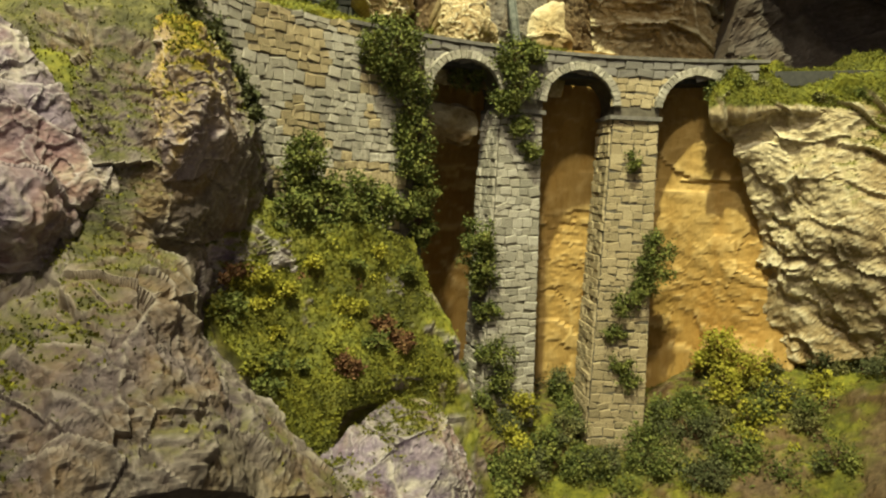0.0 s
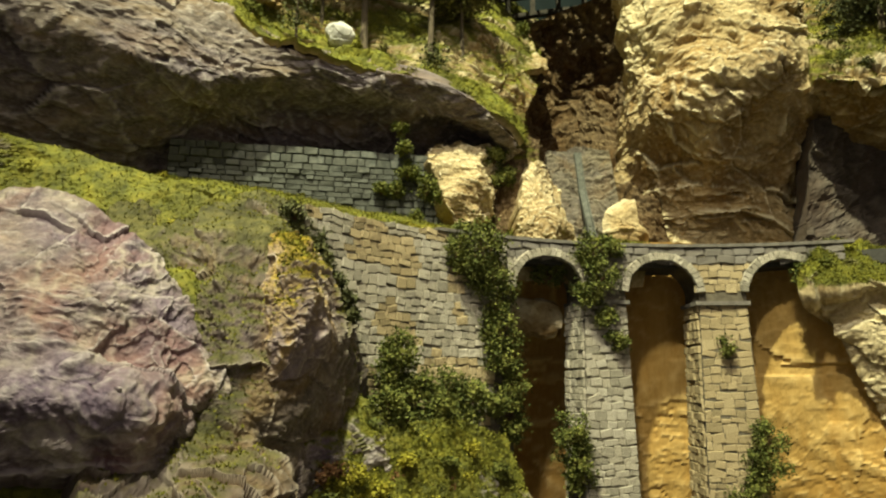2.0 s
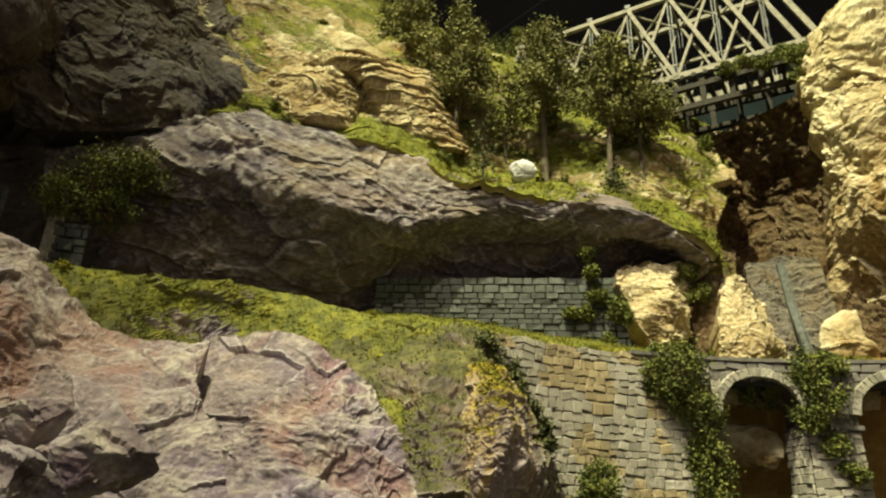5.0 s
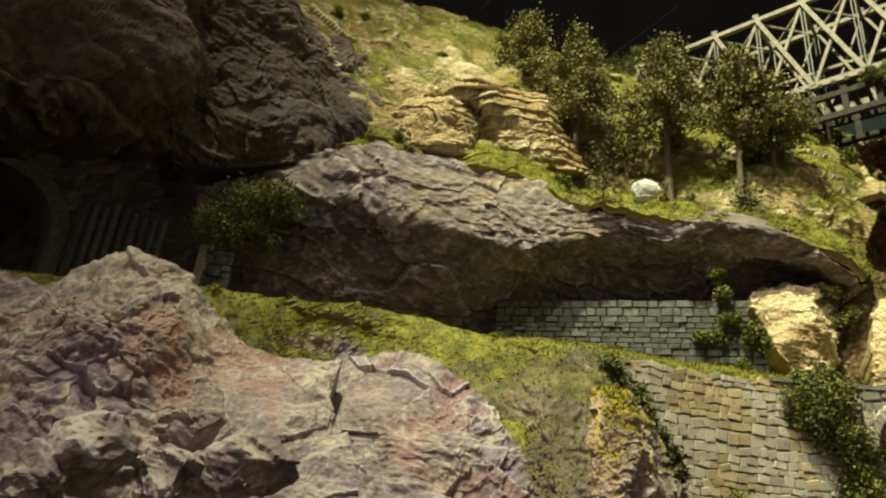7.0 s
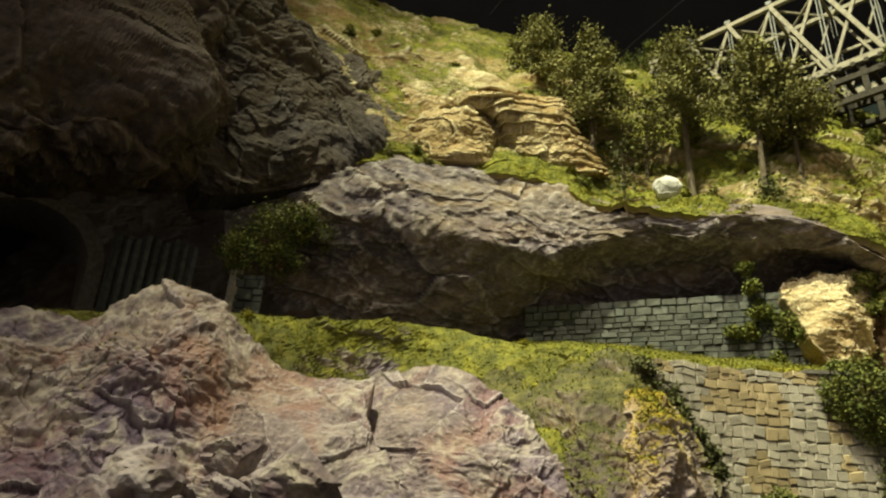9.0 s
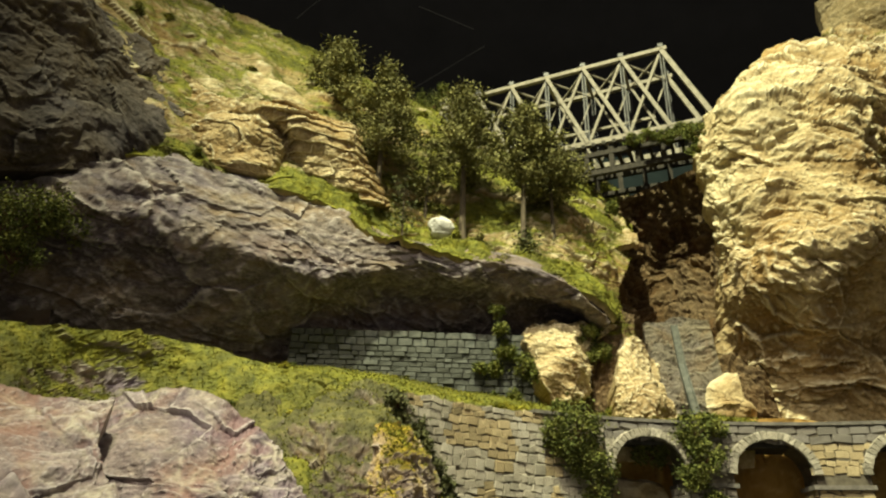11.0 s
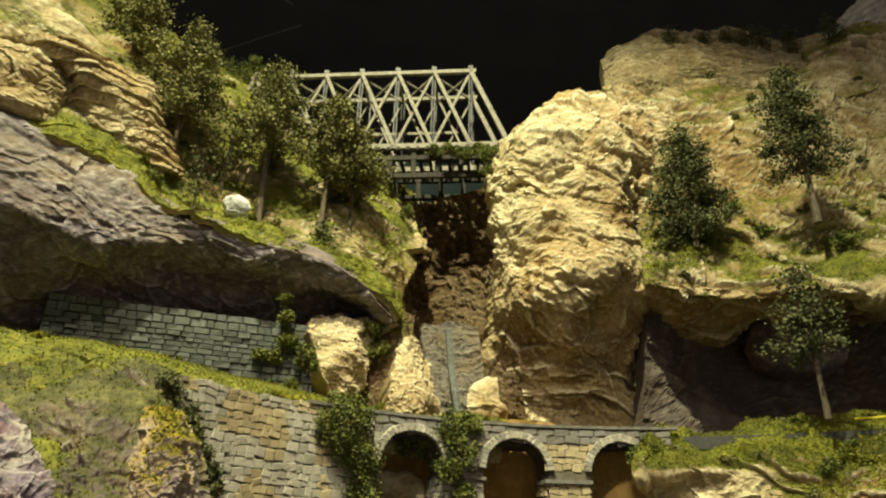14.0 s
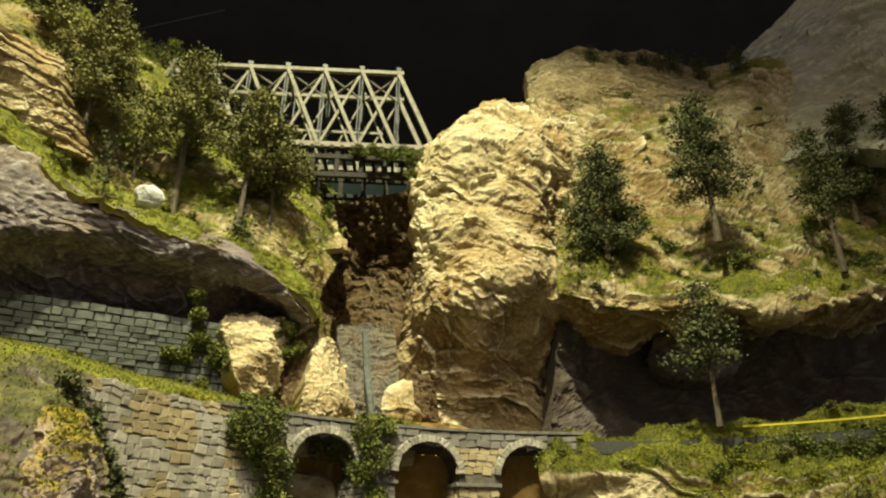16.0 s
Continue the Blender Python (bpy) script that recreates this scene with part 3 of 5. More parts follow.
pale_crag = terrain("rock_outcrop", [
    [(-0.687, 0.660, 2.043), (-0.614, 0.691, 1.994), (-0.561, 0.721, 1.989), (-0.534, 0.774, 1.984)],
    [(-0.679, 0.650, 1.959), (-0.594, 0.659, 1.926), (-0.534, 0.688, 1.929), (-0.510, 0.760, 1.932)],
    [(-0.670, 0.652, 1.893), (-0.583, 0.652, 1.873), (-0.530, 0.688, 1.878), (-0.504, 0.754, 1.889)],
    [(-0.652, 0.653, 1.855), (-0.572, 0.659, 1.837), (-0.521, 0.697, 1.838), (-0.497, 0.754, 1.857)],
], YELLOW, 120, 110, (0.05, 0.014), 0.003, moss=0.2, up=0.7, tufts=0.4)
tagged(pale_crag, "pale broken crag between grass strips", "rock")

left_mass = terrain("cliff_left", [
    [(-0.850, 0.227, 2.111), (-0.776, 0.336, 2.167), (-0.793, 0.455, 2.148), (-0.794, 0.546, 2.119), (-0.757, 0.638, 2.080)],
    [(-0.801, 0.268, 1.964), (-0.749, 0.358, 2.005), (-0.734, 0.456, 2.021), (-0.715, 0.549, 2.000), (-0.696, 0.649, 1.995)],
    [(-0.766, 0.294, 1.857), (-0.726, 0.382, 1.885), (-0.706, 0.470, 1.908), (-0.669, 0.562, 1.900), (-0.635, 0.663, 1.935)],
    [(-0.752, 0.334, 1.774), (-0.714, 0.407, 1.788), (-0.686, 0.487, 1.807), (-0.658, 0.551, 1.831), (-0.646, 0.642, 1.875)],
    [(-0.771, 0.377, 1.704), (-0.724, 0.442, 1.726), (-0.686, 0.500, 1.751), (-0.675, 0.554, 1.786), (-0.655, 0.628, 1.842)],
], SHADED_GREY, 200, 200, (0.12, 0.026), 0.003, moss=0.16, up=0.75, tufts=0.3)
tagged(left_mass, "grey cliff with broken facets, overhang's shade put into its colour", "cliff", kind="structure")

# top rows are out of view, brought forward to shade the left cliff
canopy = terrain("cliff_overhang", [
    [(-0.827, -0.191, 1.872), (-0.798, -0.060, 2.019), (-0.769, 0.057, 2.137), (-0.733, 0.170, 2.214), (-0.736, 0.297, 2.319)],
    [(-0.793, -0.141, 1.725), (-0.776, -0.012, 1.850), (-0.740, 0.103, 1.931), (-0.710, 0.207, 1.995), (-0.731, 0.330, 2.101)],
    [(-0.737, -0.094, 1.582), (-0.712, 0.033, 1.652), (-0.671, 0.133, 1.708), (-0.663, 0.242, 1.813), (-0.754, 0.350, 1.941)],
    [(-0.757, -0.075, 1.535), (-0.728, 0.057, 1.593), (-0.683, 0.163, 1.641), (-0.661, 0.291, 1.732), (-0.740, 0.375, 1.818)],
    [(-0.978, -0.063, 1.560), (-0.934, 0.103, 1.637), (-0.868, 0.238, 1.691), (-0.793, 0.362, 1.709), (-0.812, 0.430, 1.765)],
], SHADED_BROWN, 190, 190, (0.13, 0.032), 0.002)
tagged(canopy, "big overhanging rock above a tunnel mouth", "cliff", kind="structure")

# right-hand cliff
cliff = terrain("cliff_right", [
    [(0.206, 1.130, 2.121), (0.256, 1.080, 2.155), (0.339, 1.080, 2.238), (0.443, 1.100, 2.253), (0.548, 1.120, 2.236), (0.617, 1.120, 2.206)],
    [(0.187, 1.070, 2.028), (0.229, 0.980, 1.999), (0.307, 0.970, 2.043), (0.394, 0.980, 2.062), (0.483, 1.020, 2.064), (0.570, 1.070, 2.077)],
    [(0.178, 1.058, 1.914), (0.218, 0.955, 1.885), (0.294, 0.930, 1.904), (0.374, 0.940, 1.919), (0.466, 0.998, 1.941), (0.541, 1.058, 1.954)],
    [(0.167, 1.070, 1.819), (0.209, 0.955, 1.775), (0.288, 0.920, 1.790), (0.364, 0.925, 1.805), (0.451, 0.980, 1.820), (0.527, 1.050, 1.832)],
    [(0.153, 1.080, 1.740), (0.194, 0.950, 1.692), (0.282, 0.905, 1.699), (0.355, 0.910, 1.717), (0.437, 0.960, 1.731), (0.511, 1.030, 1.739)],
    [(0.141, 1.105, 1.667), (0.192, 1.020, 1.636), (0.271, 0.980, 1.630), (0.343, 0.980, 1.650), (0.417, 1.005, 1.668), (0.501, 1.075, 1.683)],
    [(0.134, 1.105, 1.580), (0.192, 1.070, 1.566), (0.266, 1.050, 1.555), (0.340, 1.050, 1.569), (0.404, 1.045, 1.582), (0.495, 1.105, 1.599)],
    [(0.128, 1.095, 1.458), (0.193, 1.090, 1.459), (0.271, 1.070, 1.460), (0.343, 1.070, 1.462), (0.409, 1.045, 1.461), (0.478, 1.085, 1.468)],
], YELLOW, 270, 320, (0.095, 0.022), 0.003, beds=(0.06, 0.008, Vector((-0.25, 0.1, 1.0))))
tagged(cliff, "sunlit ochre cliff with deep cracks beside the bridge", "cliff", kind="structure")

shelf = terrain("cliff_shelf", [
    [(0.444, 1.140, 2.289), (0.638, 1.140, 2.343), (0.804, 1.130, 2.355), (0.978, 1.120, 2.388), (1.191, 1.120, 2.523), (1.300, 1.100, 2.397), (1.526, 1.050, 2.378)],
    [(0.444, 1.080, 2.140), (0.592, 1.070, 2.170), (0.742, 1.060, 2.176), (0.900, 1.050, 2.200), (1.087, 1.040, 2.261), (1.216, 1.020, 2.217), (1.424, 1.000, 2.225)],
    [(0.449, 1.040, 2.002), (0.560, 1.030, 2.017), (0.699, 1.020, 2.021), (0.853, 1.020, 2.047), (1.018, 1.000, 2.093), (1.140, 0.980, 2.067), (1.316, 0.950, 2.057)],
    [(0.438, 1.000, 1.864), (0.520, 0.970, 1.865), (0.647, 0.960, 1.873), (0.789, 0.960, 1.907), (0.932, 0.940, 1.919), (1.043, 0.920, 1.902), (1.220, 0.900, 1.924)],
    [(0.420, 0.950, 1.782), (0.480, 0.900, 1.767), (0.592, 0.885, 1.766), (0.716, 0.880, 1.786), (0.844, 0.865, 1.786), (0.954, 0.850, 1.796), (1.103, 0.820, 1.814)],
    [(0.397, 0.900, 1.707), (0.446, 0.840, 1.674), (0.543, 0.820, 1.661), (0.651, 0.810, 1.675), (0.767, 0.800, 1.666), (0.865, 0.780, 1.692), (1.013, 0.760, 1.727)],
    [(0.428, 1.000, 1.700), (0.492, 0.950, 1.657), (0.608, 0.940, 1.662), (0.735, 0.940, 1.682), (0.868, 0.930, 1.677), (0.980, 0.910, 1.707), (1.137, 0.880, 1.737)],
    [(0.437, 1.060, 1.674), (0.540, 1.060, 1.659), (0.678, 1.070, 1.670), (0.820, 1.070, 1.691), (0.963, 1.050, 1.695), (1.078, 1.020, 1.718), (1.266, 1.000, 1.763)],
], YELLOW, 290, 240, (0.11, 0.027), 0.003, beds=(0.07, 0.006, Vector((-0.2, 0.1, 1.0))), moss=0.64, up=0.42, tufts=0.8)
tagged(shelf, "rocky shelf with moss, trees and broken ledges", "cliff", kind="structure")

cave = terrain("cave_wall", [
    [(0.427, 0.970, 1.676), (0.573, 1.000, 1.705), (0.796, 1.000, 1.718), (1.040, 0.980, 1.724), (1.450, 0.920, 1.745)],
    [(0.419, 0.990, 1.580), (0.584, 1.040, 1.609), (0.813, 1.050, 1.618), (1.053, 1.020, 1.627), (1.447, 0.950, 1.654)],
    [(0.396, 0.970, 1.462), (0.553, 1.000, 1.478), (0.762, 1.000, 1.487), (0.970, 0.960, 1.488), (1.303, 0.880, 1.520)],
], HOLLOW_SHADE, 120, 70, (0.09, 0.012), 0.002)
tagged(cave, "hollow under the rocky shelf, shade put into its dark colour", "cave", kind="structure")

plateau = terrain("rock_plateau", [
    [(0.512, 1.320, 2.532), (0.584, 1.320, 2.605), (0.756, 1.340, 2.670), (0.930, 1.350, 2.692), (1.060, 1.350, 2.671), (1.186, 1.330, 2.687)],
    [(0.489, 1.240, 2.418), (0.548, 1.220, 2.468), (0.700, 1.240, 2.536), (0.860, 1.250, 2.551), (0.981, 1.250, 2.536), (1.102, 1.240, 2.548)],
    [(0.465, 1.180, 2.316), (0.530, 1.150, 2.339), (0.652, 1.160, 2.392), (0.800, 1.170, 2.406), (0.912, 1.170, 2.397), (1.022, 1.160, 2.397)],
    [(0.444, 1.150, 2.217), (0.520, 1.140, 2.246), (0.632, 1.140, 2.279), (0.770, 1.140, 2.291), (0.878, 1.140, 2.290), (0.985, 1.130, 2.299)],
], OLIVE, 170, 110, (0.06, 0.010), 0.003, beds=(0.016, 0.006, Vector((0.1, -0.1, 1.0))), moss=0.34, up=0.6, tufts=0.5)
tagged(plateau, "layered rock plateau with small firs", "rock", kind="structure")

mossy_knob = terrain("mossy_rock", [
    [(1.023, 1.220, 2.514), (1.164, 1.200, 2.596), (1.326, 1.200, 2.657), (1.434, 1.200, 2.647), (1.435, 1.180, 2.494)],
    [(0.969, 1.120, 2.374), (1.072, 1.100, 2.418), (1.198, 1.100, 2.464), (1.270, 1.100, 2.442), (1.319, 1.100, 2.339)],
    [(0.916, 1.060, 2.221), (0.997, 1.050, 2.246), (1.110, 1.050, 2.284), (1.182, 1.050, 2.281), (1.261, 1.050, 2.227)],
], YELLOW, 90, 60, (0.04, 0.006), 0.003, moss=0.55, up=0.4, tufts=0.7)
tagged(mossy_knob, "mossy topped rock knob", "rock")

mountain = terrain("mountain", [
    [(1.061, 1.470, 2.596), (1.211, 1.358, 2.725), (1.376, 1.204, 2.882), (1.436, 1.059, 2.848), (1.463, 0.942, 2.667), (1.489, 0.714, 2.411)],
    [(1.040, 1.362, 2.477), (1.162, 1.242, 2.560), (1.278, 1.089, 2.618), (1.315, 0.971, 2.564), (1.330, 0.871, 2.420), (1.345, 0.663, 2.226)],
    [(0.994, 1.211, 2.314), (1.081, 1.100, 2.311), (1.164, 0.991, 2.307), (1.191, 0.885, 2.239), (1.194, 0.801, 2.176), (1.198, 0.618, 2.016)],
    [(0.944, 1.123, 2.168), (1.004, 1.008, 2.126), (1.063, 0.923, 2.101), (1.074, 0.822, 2.044), (1.068, 0.720, 1.966), (1.099, 0.587, 1.877)],
], FAR, 130, 100, (0.12, 0.016), 0.004, moss=0.38, up=0.5, tufts=0.4)
tagged(mountain, "grey mountain with green patches in the distance", "mountain", kind="structure")

# gorge below the truss bridge
gorge = terrain("gorge_wall", [
    [(-0.163, 1.020, 1.790), (-0.069, 1.060, 1.833), (0.019, 1.200, 1.984), (0.125, 1.200, 2.030), (0.249, 1.140, 2.039)],
    [(-0.143, 1.060, 1.765), (-0.046, 1.140, 1.806), (0.043, 1.280, 1.884), (0.141, 1.280, 1.906), (0.247, 1.180, 1.900)],
    [(-0.104, 1.060, 1.684), (-0.016, 1.140, 1.701), (0.063, 1.240, 1.733), (0.150, 1.200, 1.727), (0.230, 1.140, 1.738)],
    [(-0.042, 1.000, 1.556), (0.023, 1.050, 1.562), (0.094, 1.120, 1.582), (0.150, 1.080, 1.577), (0.213, 1.040, 1.562)],
    [(-0.032, 0.970, 1.445), (0.044, 0.970, 1.450), (0.097, 0.980, 1.454), (0.141, 0.980, 1.456), (0.221, 0.980, 1.459)],
], BROWN, 170, 190, (0.05, 0.022), 0.004)
tagged(gorge, "dark brown gorge wall below the bridge", "gorge wall", kind="structure")

gorge_shelf = terrain("ground_gorge_shelf", [
    [(-0.157, 1.080, 1.862), (-0.080, 1.160, 1.918), (0.016, 1.220, 1.963)],
    [(-0.138, 1.040, 1.817), (-0.062, 1.100, 1.864), (0.026, 1.170, 1.911)],
    [(-0.119, 1.000, 1.764), (-0.046, 1.040, 1.799), (0.042, 1.120, 1.847)],
], YELLOW, 80, 50, (0.04, 0.010), 0.002, moss=0.45, up=0.5, tufts=0.5, skirt=0.012)
tagged(gorge_shelf, "small ochre shelf with grass at the gorge top", "ground", kind="structure")

# walls of the ravine behind the viaduct
ravine = terrain("ravine_wall", [
    [(-0.118, 0.930, 1.500), (0.005, 0.960, 1.472), (0.126, 0.940, 1.483), (0.236, 0.940, 1.482), (0.344, 0.900, 1.439), (0.450, 0.865, 1.437)],
    [(-0.116, 0.960, 1.381), (0.009, 0.990, 1.389), (0.131, 0.945, 1.391), (0.241, 0.945, 1.398), (0.347, 0.900, 1.371), (0.449, 0.855, 1.369)],
    [(-0.112, 0.980, 1.207), (0.018, 1.030, 1.209), (0.141, 0.950, 1.221), (0.253, 0.950, 1.218), (0.355, 0.895, 1.236), (0.454, 0.845, 1.238)],
    [(-0.106, 0.980, 1.008), (0.027, 1.020, 1.003), (0.153, 0.955, 1.043), (0.267, 0.950, 1.048), (0.368, 0.890, 1.083), (0.468, 0.840, 1.097)],
    [(-0.093, 0.900, 0.778), (0.038, 0.950, 0.757), (0.174, 0.950, 0.761), (0.297, 0.950, 0.761), (0.394, 0.860, 0.809), (0.486, 0.800, 0.841)],
], TAN, 150, 150, (0.09, 0.006), 0.001)
tagged(ravine, "tan plastered ravine wall behind the viaduct", "ravine wall", kind="structure")

bank = terrain("ground_right_bank", [
    [(0.389, 0.875, 1.468), (0.529, 0.870, 1.480), (0.649, 0.830, 1.492), (0.753, 0.750, 1.493), (0.824, 0.660, 1.494), (0.886, 0.550, 1.495)],
    [(0.330, 0.840, 1.404), (0.433, 0.800, 1.416), (0.575, 0.760, 1.434), (0.679, 0.700, 1.430), (0.743, 0.600, 1.432), (0.798, 0.500, 1.434)],
    [(0.378, 0.860, 1.379), (0.443, 0.800, 1.374), (0.508, 0.730, 1.381), (0.563, 0.660, 1.384), (0.591, 0.580, 1.383), (0.594, 0.480, 1.377)],
    [(0.416, 0.860, 1.242), (0.447, 0.790, 1.250), (0.516, 0.720, 1.260), (0.562, 0.640, 1.269), (0.587, 0.560, 1.277), (0.585, 0.460, 1.286)],
    [(0.432, 0.900, 1.073), (0.489, 0.830, 1.092), (0.561, 0.760, 1.119), (0.614, 0.680, 1.143), (0.624, 0.580, 1.170), (0.626, 0.480, 1.197)],
], YELLOW, 220, 200, (0.06, 0.014), 0.003, beds=(0.034, 0.014, Vector((0.7, 0.2, 0.75))), moss=0.60, up=0.32, tufts=0.9, rim=0.33)
tagged(bank, "mossy bank with folded grey rock under the road", "bank", kind="structure")

floor = terrain("ground_ravine_floor", [
    [(-0.046, 0.800, 1.043), (0.103, 0.920, 1.011), (0.271, 0.950, 1.006), (0.409, 0.880, 1.054), (0.532, 0.800, 1.092), (0.620, 0.660, 1.148)],
    [(-0.002, 0.720, 1.012), (0.112, 0.840, 0.984), (0.256, 0.880, 0.972), (0.379, 0.800, 1.018), (0.485, 0.720, 1.072), (0.569, 0.600, 1.123)],
    [(0.025, 0.620, 0.945), (0.124, 0.720, 0.913), (0.228, 0.740, 0.910), (0.339, 0.680, 0.953), (0.417, 0.600, 0.994), (0.487, 0.500, 1.061)],
], BROWN, 140, 80, (0.05, 0.010), 0.003, moss=0.12, up=0.4, tufts=0.3)
tagged(floor, "overgrown floor of the ravine", "ground", kind="structure")

trackside = terrain("ground_trackside", [
    [(-0.542, 0.700, 1.536), (-0.413, 0.800, 1.544), (-0.311, 0.880, 1.535), (-0.183, 0.930, 1.515), (-0.084, 0.980, 1.499), (0.038, 1.000, 1.494), (0.180, 1.000, 1.486)],
    [(-0.432, 0.640, 1.507), (-0.333, 0.720, 1.516), (-0.246, 0.780, 1.509), (-0.148, 0.830, 1.498), (-0.059, 0.880, 1.487), (0.053, 0.930, 1.490), (0.172, 0.950, 1.486)],
    [(-0.354, 0.580, 1.443), (-0.228, 0.620, 1.450), (-0.165, 0.700, 1.455), (-0.115, 0.770, 1.463), (-0.047, 0.810, 1.464), (0.058, 0.850, 1.466), (0.161, 0.880, 1.464)],
], YELLOW, 150, 60, (0.03, 0.003), 0.0015, moss=0.75, up=0.3, tufts=0.9)
tagged(trackside, "yellow-green grass strip beside the track", "ground", kind="structure")

# ---- the viaduct: an arc about one centre ----
CX, CY, RAD = 0.26, 0.29, 0.572
DECK = 1.466
DEPTH = 0.055


def arc(deg, r, z):
    a = radians(deg)
    return Vector((CX + r * math.cos(a), CY + r * math.sin(a), z))


def arc_block(bm, a0, a1, z0, z1, r0, r1, steps=1, flare=0.0):
    """A solid between two angles; flare widens its foot in degrees and brings it forward."""
    rings = []
    for k in range(steps + 1):
        a = a0 + (a1 - a0) * k / steps
        low = a + flare * (1 if a > (a0 + a1) / 2 else -1)
        out = 0.012 if flare else 0.0
        rings.append([bm.verts.new(v) for v in (arc(low, r0 - out, z0), arc(low, r1, z0), arc(a, r1, z1), arc(a, r0, z1))])
    for p, q in zip(rings, rings[1:]):
        for i in range(4):
            bm.faces.new((p[i], p[(i + 1) % 4], q[(i + 1) % 4], q[i]))
    bm.faces.new(rings[0][::-1])
    bm.faces.new(rings[-1])


ARCHES = [(119.6, 109.6), (104.0, 94.4), (88.5, 79.3)]
SPRING, CROWN = 1.402, 1.444
PIERS = [(109.6, 104.0), (94.4, 88.5)]
viaduct = thing("viaduct", arc(100, RAD, 0.9), "curved stone viaduct with three arches, overgrown with ivy", "viaduct")


def intrados(a):
    for hi, lo in ARCHES:
        if lo < a < hi:
            x = (a - (hi + lo) / 2) / ((hi - lo) / 2)
            return SPRING + (CROWN - SPRING) * math.sqrt(max(0.0, 1 - x * x))
    return SPRING


def spandrel():
    bm = bmesh.new()
    angles = sorted({120.4, 77.0, *[79.3 + i * (120.4 - 79.3) / 180 for i in range(181)], *[e + d for h, l in ARCHES for e in (h, l) for d in (-0.02, 0.02)]})
    rings = [[bm.verts.new(v) for v in (arc(a, RAD, intrados(a)), arc(a, RAD + DEPTH, intrados(a)), arc(a, RAD + DEPTH, DECK - 0.004), arc(a, RAD, DECK - 0.004))] for a in angles]
    for p, q in zip(rings, rings[1:]):
        for i in range(4):
            bm.faces.new((p[i], q[i], q[(i + 1) % 4], p[(i + 1) % 4]))
    bm.faces.new(rings[0])
    bm.faces.new(rings[-1][::-1])
    bmesh.ops.recalc_face_normals(bm, faces=bm.faces)
    local_part("spandrel_wall", bm, MORTAR, viaduct)


spandrel()
for hi, lo in PIERS:
    bm = bmesh.new()
    arc_block(bm, lo, hi, 0.88, SPRING, RAD, RAD + DEPTH, 4, 1.1)
    bmesh.ops.recalc_face_normals(bm, faces=bm.faces)
    local_part("pier", bm, MORTAR, viaduct)
bm = bmesh.new()
arc_block(bm, 119.6, 147.6, 1.12, DECK - 0.004, RAD, RAD + DEPTH, 30, 0.0)
bmesh.ops.recalc_face_normals(bm, faces=bm.faces)
local_part("retaining_wall", bm, MORTAR, viaduct)
bm = bmesh.new()
arc_block(bm, 75.5, 130.0, DECK - 0.004, DECK, RAD - 0.004, RAD + 0.010, 90)
bmesh.ops.recalc_face_normals(bm, faces=bm.faces)
local_part("coping", bm, STONE_DARK, viaduct, "dark flat coping")
for lo, hi in ((88.2, 95.0), (103.7, 110.0)):
    bm = bmesh.new()
    arc_block(bm, lo, hi, 1.386, 1.391, RAD - 0.006, RAD + DEPTH, 4)
    bmesh.ops.recalc_face_normals(bm, faces=bm.faces)
    local_part("string_course", bm, STONE_DARK, viaduct, "projecting dark stone band")

# ---- track-side boulders ----
rock_a = terrain("boulder", [
    [(-0.145, 0.920, 1.635), (-0.101, 0.910, 1.636), (-0.058, 0.920, 1.638), (-0.007, 0.950, 1.636)],
    [(-0.137, 0.885, 1.593), (-0.100, 0.875, 1.599), (-0.063, 0.885, 1.598), (-0.049, 0.930, 1.598)],
    [(-0.113, 0.870, 1.539), (-0.088, 0.865, 1.546), (-0.065, 0.875, 1.549), (-0.052, 0.930, 1.558)],
    [(-0.101, 0.875, 1.503), (-0.088, 0.875, 1.498), (-0.073, 0.885, 1.506), (-0.064, 0.930, 1.528)],
], YELLOW, 100, 110, (0.035, 0.010), 0.003)
tagged(rock_a, "tall sunlit ochre boulder standing by the track", "boulder")
rock_b = terrain("boulder", [
    [(-0.002, 0.950, 1.613), (0.016, 0.940, 1.615), (0.033, 0.960, 1.598), (0.043, 0.980, 1.585)],
    [(-0.009, 0.910, 1.558), (0.011, 0.900, 1.560), (0.032, 0.910, 1.550), (0.054, 0.940, 1.531)],
    [(-0.019, 0.880, 1.510), (0.004, 0.865, 1.507), (0.035, 0.870, 1.508), (0.065, 0.910, 1.500)],
    [(-0.019, 0.875, 1.473), (0.004, 0.865, 1.466), (0.039, 0.870, 1.467), (0.073, 0.910, 1.475)],
], YELLOW, 90, 90, (0.03, 0.008), 0.002)
tagged(rock_b, "rounded pale boulder beside the track", "boulder")
rock_c = terrain("boulder", [
    [(-0.054, 0.990, 1.663), (-0.007, 0.980, 1.679), (0.020, 1.000, 1.666)],
    [(-0.060, 0.960, 1.597), (-0.019, 0.940, 1.610), (0.020, 0.970, 1.601)],
    [(-0.065, 0.950, 1.497), (-0.022, 0.940, 1.488), (0.020, 0.960, 1.492)],
], BROWN, 70, 70, (0.03, 0.005), 0.002, moss=0.45, up=0.3, tufts=0.6)
tagged(rock_c, "brown mossy rock between two boulders", "boulder")

